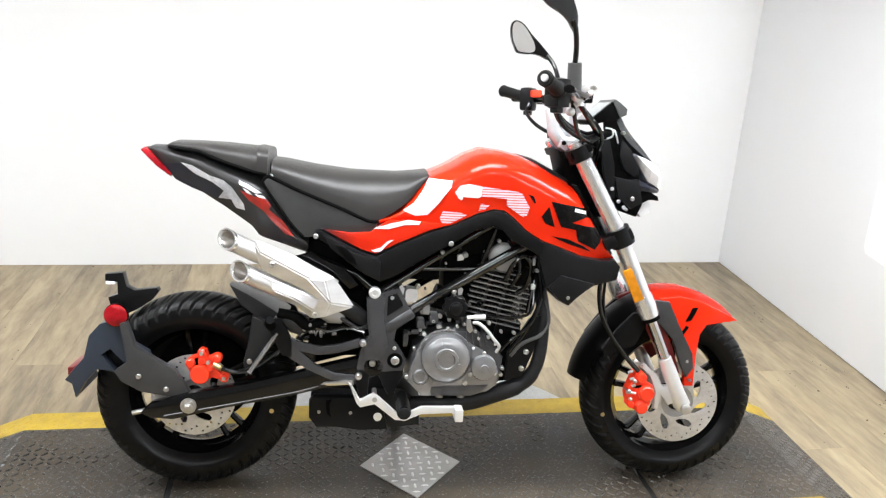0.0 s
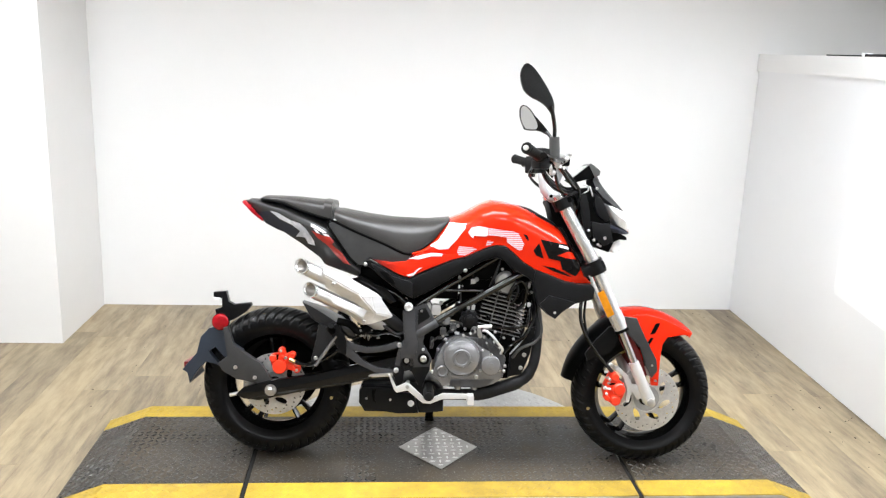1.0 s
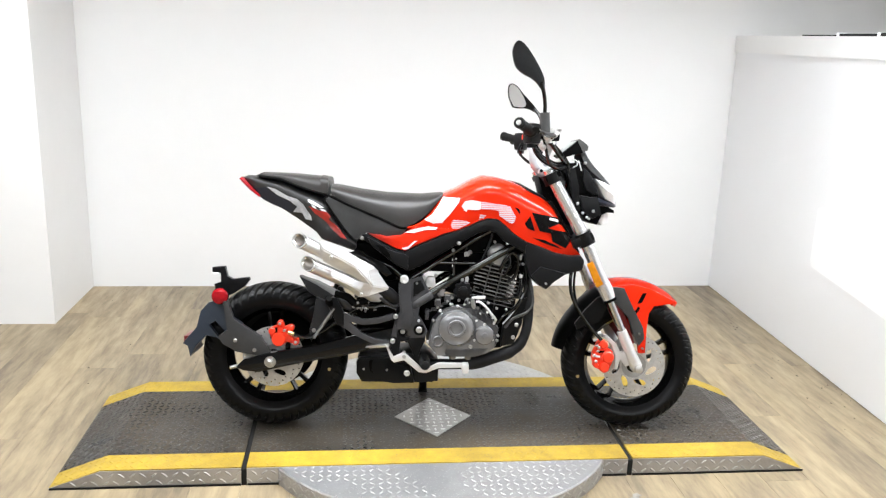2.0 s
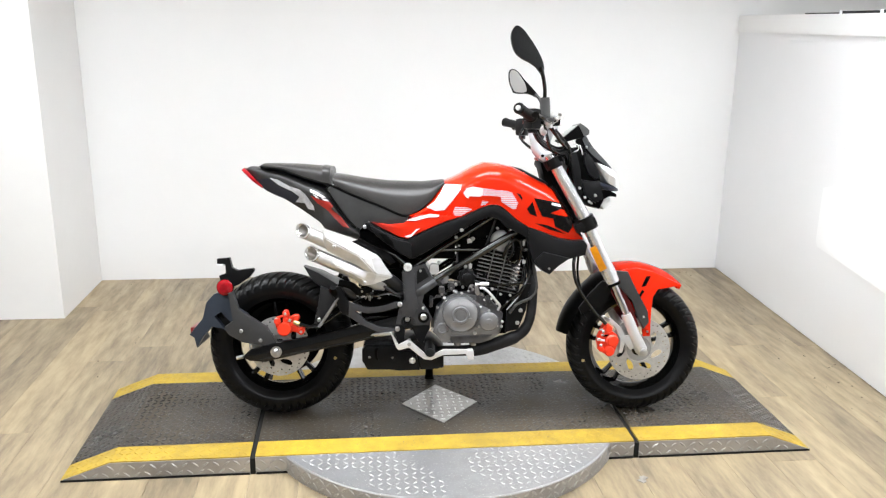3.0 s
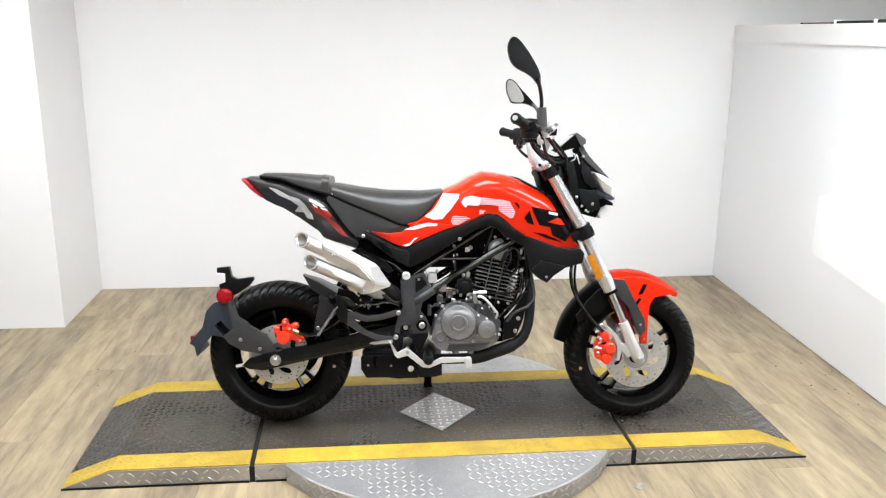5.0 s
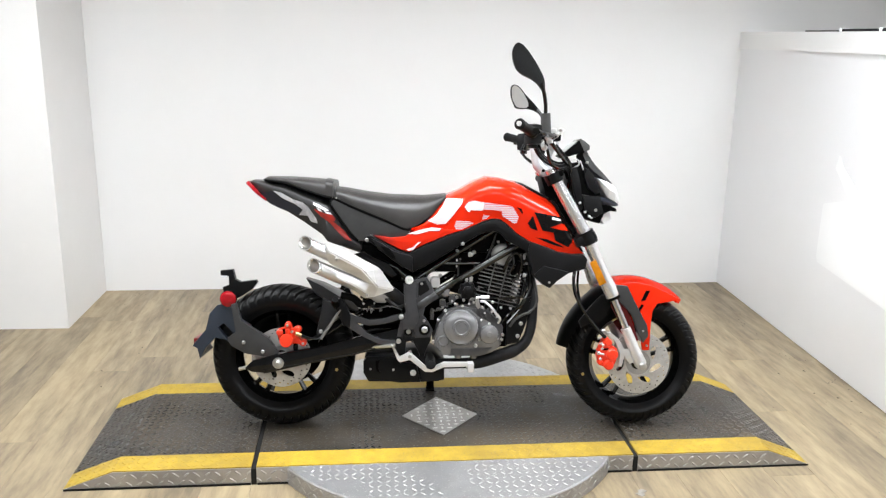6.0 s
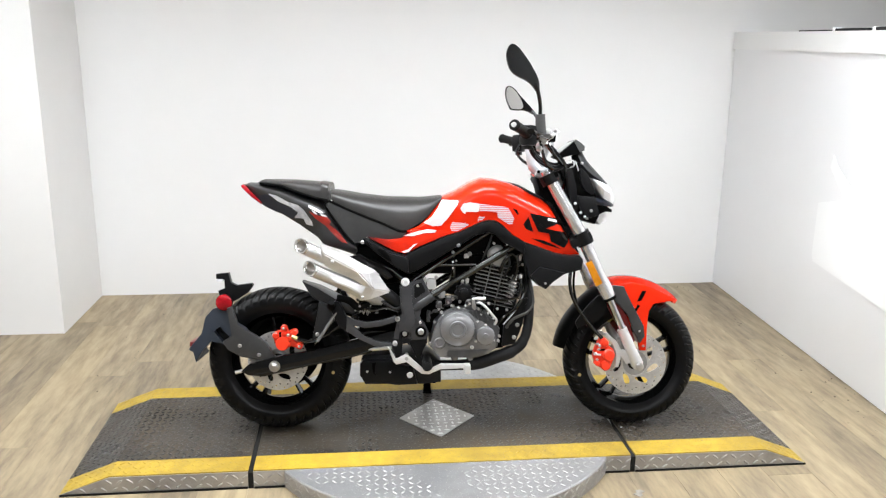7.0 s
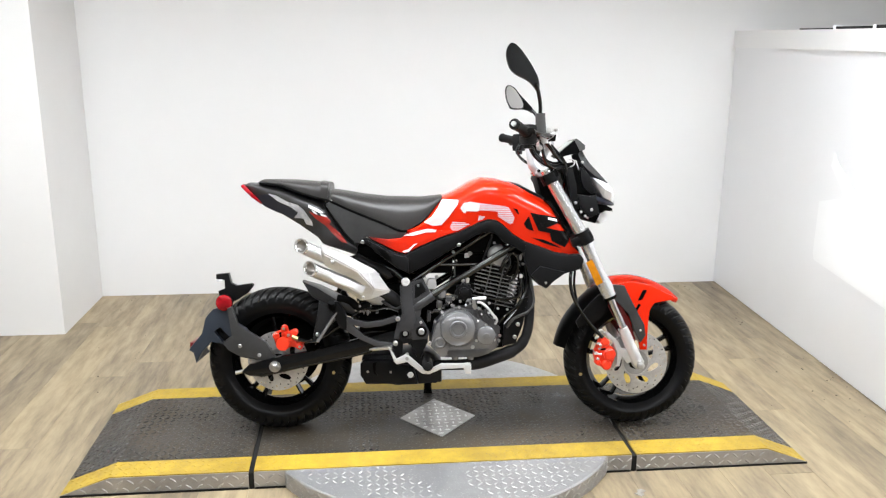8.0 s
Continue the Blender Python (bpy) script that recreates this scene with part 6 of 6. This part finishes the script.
# bright clamps and looped cables at the controls
for x, z, r, k in ((0.275, 1.000, 0.011, "cast"), (0.262, 0.980, 0.013, "aluminium"), (0.249, 0.948, 0.009, "cast"), (0.286, 0.986, 0.007, "steel"), (0.300, 1.004, 0.006, "steel")):
    part("control_clamp", lathe([(r * 0.7, -0.165), (r, -0.175), (r, -0.196), (r * 0.8, -0.202), (r * 0.3, -0.204)], "y", (x, 0, z), 10), M[k], bar)
part("clamp_arm", tube([(0.256, -0.195, 0.962), (0.272, -0.196, 0.978), (0.292, -0.190, 0.992), (0.312, -0.180, 1.004)], [0.006, 0.0075, 0.006, 0.004], 8), M["cast"], bar, "bright metal control clamp")
for dy, dz, r in ((0.0, 0.0, 0.0080), (0.012, 0.012, 0.0045), (-0.010, -0.006, 0.0042)):
    line = [(0.215, -0.165 + dy, 0.985 + dz), (0.226, -0.140 + dy, 0.956 + dz), (0.238, -0.130 + dy, 0.933 + dz), (0.258, -0.130 + dy, 0.912 + dz), (0.286, -0.130 + dy, 0.896 + dz), (0.313, -0.125 + dy, 0.889 + dz), (0.344, -0.105, 0.899 + dz)]
    part("cable", tube(rounded(line, 4), r, 10), M["plastic"], bike)

# headlight, display and screen
head = part("headlight_housing", prism([(0.346, 0.902), (0.398, 0.908), (0.430, 0.870), (0.458, 0.806), (0.472, 0.732), (0.458, 0.702), (0.426, 0.712), (0.388, 0.748), (0.366, 0.806), (0.354, 0.868)], -0.082, 0.082, 0.012), M["dark"], bike, "black faceted headlight housing", angle=25)
both("headlight_cheek", lambda: prism([(0.402, 0.890), (0.428, 0.868), (0.456, 0.810), (0.440, 0.800), (0.414, 0.818), (0.400, 0.852)], -0.094, -0.078, 0.006), M["shroud"], head)
both("lower_cheek", lambda: prism([(0.392, 0.800), (0.430, 0.794), (0.454, 0.796), (0.468, 0.738), (0.440, 0.722), (0.404, 0.752)], -0.092, -0.078, 0.005), M["shroud"], head)
both("headlight_bracket", lambda: prism([(0.348, 0.885), (0.372, 0.890), (0.388, 0.830), (0.396, 0.752), (0.380, 0.742), (0.364, 0.806)], -0.100, -0.084, 0.004), M["plastic"], head, "black headlight bracket")
lens = Body([(0.446, 0.856), (0.480, 0.848), (0.508, 0.834), (0.524, 0.802), (0.535, 0.768)], [(0.446, 0.850), (0.460, 0.824), (0.482, 0.790), (0.510, 0.777), (0.535, 0.764)], [(0.446, 0.088), (0.480, 0.092), (0.508, 0.078), (0.524, 0.055), (0.535, 0.015)], 2.4, 0.4, 0.2)
part("headlight_lens", lens.mesh(8, 6), M["clear"], head, "clear headlight lens", angle=12)
brow = Body([(0.456, 0.800), (0.486, 0.788), (0.514, 0.775), (0.533, 0.765)], [(0.456, 0.770), (0.486, 0.764), (0.514, 0.760), (0.533, 0.761)], [(0.456, 0.084), (0.486, 0.080), (0.514, 0.060), (0.533, 0.018)], 2.4, 0.4, 0.1)
part("lens_chin", brow.mesh(6, 4), M["film_dark"], head, "dark trim under the headlight lens", angle=20)
part("lower_lamp_frame", prism([(0.458, 0.764), (0.492, 0.766), (0.516, 0.752), (0.518, 0.742), (0.494, 0.744), (0.470, 0.732)], -0.064, 0.064, 0.004), M["dark"], head)
part("position_lamp", prism([(0.466, 0.733), (0.494, 0.746), (0.502, 0.735), (0.503, 0.710), (0.478, 0.699), (0.468, 0.712)], -0.052, 0.052, 0.007), M["clear"], head, "clear lower position lamp")
screen = bmesh.new()
middle_line = rounded([(0.417, 0.957, 0), (0.440, 0.915, 0), (0.477, 0.875, 0), (0.515, 0.836, 0)], 3)
edge_line = rounded([(0.399, 0.931, 0), (0.412, 0.899, 0), (0.448, 0.867, 0), (0.511, 0.835, 0)], 3)
cols = 11
grid = []
for i, (a, b) in enumerate(zip(middle_line, edge_line)):
    half = float(np.interp(i / (len(middle_line) - 1), (0, 0.35, 0.7, 1), (0.058, 0.078, 0.066, 0.006)))
    row = []
    for k in range(cols):
        q = 2 * k / (cols - 1) - 1
        c = a.lerp(b, abs(q) ** 2.2)
        row.append(screen.verts.new((c.x, half * q, c.y)))
    grid.append(row)
for a, b in zip(grid, grid[1:]):
    for k in range(cols - 1):
        screen.faces.new((a[k], a[k + 1], b[k + 1], b[k]))
bmesh.ops.solidify(screen, geom=screen.faces[:], thickness=0.004)
part("fly_screen", screen, M["smoke"], head, "dark smoked fly screen")
bolt(0.440, 0.748, -0.094, 0.007, bike)
bolt(0.408, 0.905, -0.09, 0.006, bike)
bolt(0.427, 0.722, -0.094, 0.005, bike)
for x, z in ((0.402, 0.742), (0.384, 0.772), (0.416, 0.728)):
    part("connector_pin", lathe([(0.004, -0.102), (0.005, -0.106), (0.003, -0.109)], "y", (x, 0, z), 8), M["cast"], bike)
for line in ([(0.362, -0.09, 0.915), (0.376, -0.098, 0.912), (0.378, -0.098, 0.897), (0.366, -0.094, 0.890)], [(0.384, -0.09, 0.912), (0.389, -0.097, 0.895), (0.394, -0.095, 0.880)]):
    part("wire_loop", tube(rounded(line, 4), 0.0022, 6), M["cast"], bike, "pale wiring loop")
dash = part("instrument_display", prism([(0.326, 0.929), (0.386, 0.980), (0.398, 0.976), (0.417, 0.952), (0.402, 0.937), (0.370, 0.930), (0.340, 0.921)], -0.064, 0.064, 0.005), M["dark"], bike, "black instrument display")
slant_axis = pose(0.356, 0, 0.9545, 0, -40.4, 0)
part("display_face", box(-0.034, 0.034, -0.056, 0.056, 0.0002, 0.0022, 0.0006), M["screen"], dash, "pale grey display glass", m=slant_axis)
part("display_bezel", prism([(0.384, 0.979), (0.390, 0.9845), (0.404, 0.976), (0.421, 0.962), (0.420, 0.948), (0.404, 0.940)], -0.066, 0.066, 0.003), M["bezel"], dash, "grey display bezel")
for line, r in (([(0.26, -0.18, 0.98), (0.30, -0.17, 0.93), (0.335, -0.12, 0.90), (0.36, -0.06, 0.89)], 0.006), ([(0.25, -0.19, 0.975), (0.275, -0.17, 0.90), (0.33, -0.11, 0.875), (0.35, -0.05, 0.85)], 0.005),
                ([(0.30, -0.10, 0.96), (0.335, -0.12, 0.915), (0.352, -0.10, 0.88), (0.35, -0.05, 0.80)], 0.0055), ([(0.28, 0.17, 0.97), (0.33, 0.13, 0.91), (0.36, 0.05, 0.87)], 0.006),
                ([(0.235, 0.20, 0.975), (0.225, 0.18, 0.945), (0.25, 0.13, 0.91), (0.31, 0.08, 0.88)], 0.005)):
    part("cable", tube(rounded(line, 5), r, 8), M["gloss_black"], bike)
part("front_brake_hose", tube(rounded([(0.36, -0.09, 0.66), (0.375, -0.105, 0.58), (0.368, -0.115, 0.52), (0.375, -0.12, 0.47), (0.40, -0.12, 0.42), (0.445, -0.125, 0.36), (0.478, -0.125, 0.325)], 5), 0.0058, 8), M["gloss_black"], bike, "black front brake hose")
part("speed_cable", tube(rounded([(0.37, -0.08, 0.66), (0.388, -0.09, 0.58), (0.384, -0.1, 0.50), (0.395, -0.1, 0.44)], 5), 0.004, 8), M["gloss_black"], bike)

# front mudguard


def guard(a0, a1, radius, half, n, drop, thick=0.004):
    bm = bmesh.new()
    cols = 11
    rows = []
    for i in range(n):
        f = i / (n - 1)
        a = radians(a0 + (a1 - a0) * f)
        row = []
        for k in range(cols):
            s = 2 * k / (cols - 1) - 1
            r = np.interp(f, [p[0] for p in radius], [p[1] for p in radius]) - drop * abs(s) ** 2.5
            h = np.interp(f, [p[0] for p in half], [p[1] for p in half])
            row.append(bm.verts.new((0.6075 + r * math.cos(a), h * s, 0.236 + r * math.sin(a))))
        rows.append(row)
    for a, b in zip(rows, rows[1:]):
        for k in range(cols - 1):
            bm.faces.new((a[k], a[k + 1], b[k + 1], b[k]))
    bmesh.ops.solidify(bm, geom=bm.faces[:], thickness=thick)
    return bm


fender = part("front_mudguard", guard(51.5, 108, [(0, 0.258), (0.35, 0.271), (0.7, 0.284), (1, 0.291)], [(0, 0.012), (0.18, 0.050), (0.45, 0.074), (1, 0.080)], 22, 0.020), M["red"], bike, "glossy red front mudguard")
both("mudguard_side", lambda: prism([(0.535, 0.500), (0.586, 0.507), (0.640, 0.495), (0.690, 0.474), (0.742, 0.448), (0.705, 0.442), (0.660, 0.434), (0.645, 0.410), (0.640, 0.36), (0.638, 0.275), (0.615, 0.275), (0.604, 0.346), (0.584, 0.405), (0.555, 0.455)], -0.088, -0.074, 0.004), M["red"], fender)
# mudguard slots are dark plates that stand for the shade in them
for outline in ([(0.603, 0.443), (0.619, 0.479), (0.634, 0.480), (0.618, 0.446)], [(0.588, 0.403), (0.606, 0.433), (0.614, 0.429), (0.598, 0.403)]):
    part("mudguard_slot_shade", prism(outline, -0.0892, -0.084), M["dark"], fender)
both("mudguard_brace", lambda: prism([(0.512, 0.500), (0.553, 0.496), (0.579, 0.444), (0.623, 0.364), (0.628, 0.327), (0.611, 0.303), (0.590, 0.342), (0.569, 0.400), (0.519, 0.452)], -0.106, -0.090, 0.005), M["panel"], fender, "dark grey mudguard brace")
bolt(0.609, 0.345, -0.107, 0.005, bike)
bolt(0.627, 0.292, -0.094, 0.005, bike)
part("rear_splash_guard", guard(108, 171, [(0, 0.280), (0.5, 0.274), (1, 0.276)], [(0, 0.078), (0.7, 0.072), (1, 0.055)], 18, 0.030), M["plastic"], bike, "matt black splash guard behind the front wheel")
both("splash_side", lambda: prism([(0.470, 0.462), (0.52, 0.465), (0.50, 0.42), (0.476, 0.378), (0.430, 0.365), (0.404, 0.350), (0.395, 0.372), (0.43, 0.42)], -0.088, -0.075, 0.003), M["plastic"], bike)
both("red_inner_guard", lambda: prism([(0.478, 0.47), (0.515, 0.485), (0.575, 0.38), (0.60, 0.31), (0.585, 0.30), (0.54, 0.36)], -0.088, -0.074, 0.003), M["red_dark"], fender)

# crumbs of dirt on the floor
dice = random.Random(23)
dirt = bmesh.new()
for k in range(130):
    u, v = (dice.uniform(-1.6, 1.7), 1.79 - abs(dice.gauss(0, 0.12))) if k % 3 == 0 else (1.70 - 0.03 * dice.random() - abs(dice.gauss(0, 0.13)), dice.uniform(-0.6, 1.75)) if k % 3 == 1 else (dice.uniform(-1.5, 1.6), dice.uniform(0.45, 1.7))
    size = dice.uniform(0.0012, 0.0042)
    ring = []
    for i in range(5):
        a = 2 * math.pi * i / 5 + dice.uniform(-0.4, 0.4)
        ring.append(dirt.verts.new((u + size * dice.uniform(0.6, 1.6) * math.cos(a), v + size * dice.uniform(0.6, 1.6) * math.sin(a), 0.0002)))
    top = dirt.verts.new((u, v, size * 0.8))
    for i in range(5):
        dirt.faces.new((ring[i], ring[(i + 1) % 5], top))
M["dirt"] = material("dark_dirt", (0.05, 0.04, 0.03), 0.8, vary=0.4, scale=40, specular=0.1)
tagged(finish("floor_dirt", dirt, M["dirt"], smooth=False, m=ROOM), "small dark crumbs of dirt on the floor", "dirt", kind="stuff")

scrap = prism([(-0.020, -0.012), (-0.006, -0.016), (0.004, -0.008), (0.018, -0.012), (0.021, 0.004), (0.008, 0.014), (-0.004, 0.006), (-0.017, 0.012)], 0.0003, 0.0015, axis="z")
tagged(finish("tape_scrap", scrap, M["tape"], m=ROOM @ pose(0.526, -0.397, 0, 0, 0, 50)), "small grey scrap of tape on the floor", "scrap")

# ---- floor planks ----
def plank_mesh(length, width=0.1512):
    bm = box(-width / 2 + 0.0003, width / 2 - 0.0003, -length / 2 + 0.0003, length / 2 - 0.0003, -0.004, 0.0, 0)
    edges = [e for e in bm.edges if all(v.co.z > -0.001 for v in e.verts)]
    bmesh.ops.bevel(bm, geom=edges, offset=0.0004, segments=1, affect="EDGES")
    me = bpy.data.meshes.new("plank")
    bm.to_mesh(me)
    bm.free()
    me.materials.append(M["plank"])
    return me


WIDE, LONG = 0.1512, 1.22
shared = plank_mesh(LONG)
dice = random.Random(5)
rest = bmesh.new()
for i in range(-28, 29):
    u = WIDE * i
    v = 1.80
    long = dice.uniform(0.25, LONG)
    while v > -6.0:
        mid = v - long / 2
        if -2.55 < u < 2.0 and mid > -1.3:
            plank = new("plank", shared if long == LONG else plank_mesh(long))
            plank.parent = floor
            plank.matrix_basis = pose(u, mid, 0)
        else:
            add_box(rest, u - WIDE / 2 + 0.0006, u + WIDE / 2 - 0.0006, max(-6.0, v - long) + 0.0006, v - 0.0006, -0.004, 0)
        v -= long
        long = LONG
far = finish("far_planks", rest, M["plank_far"], floor, smooth=False)
far["kind"] = "stuff"
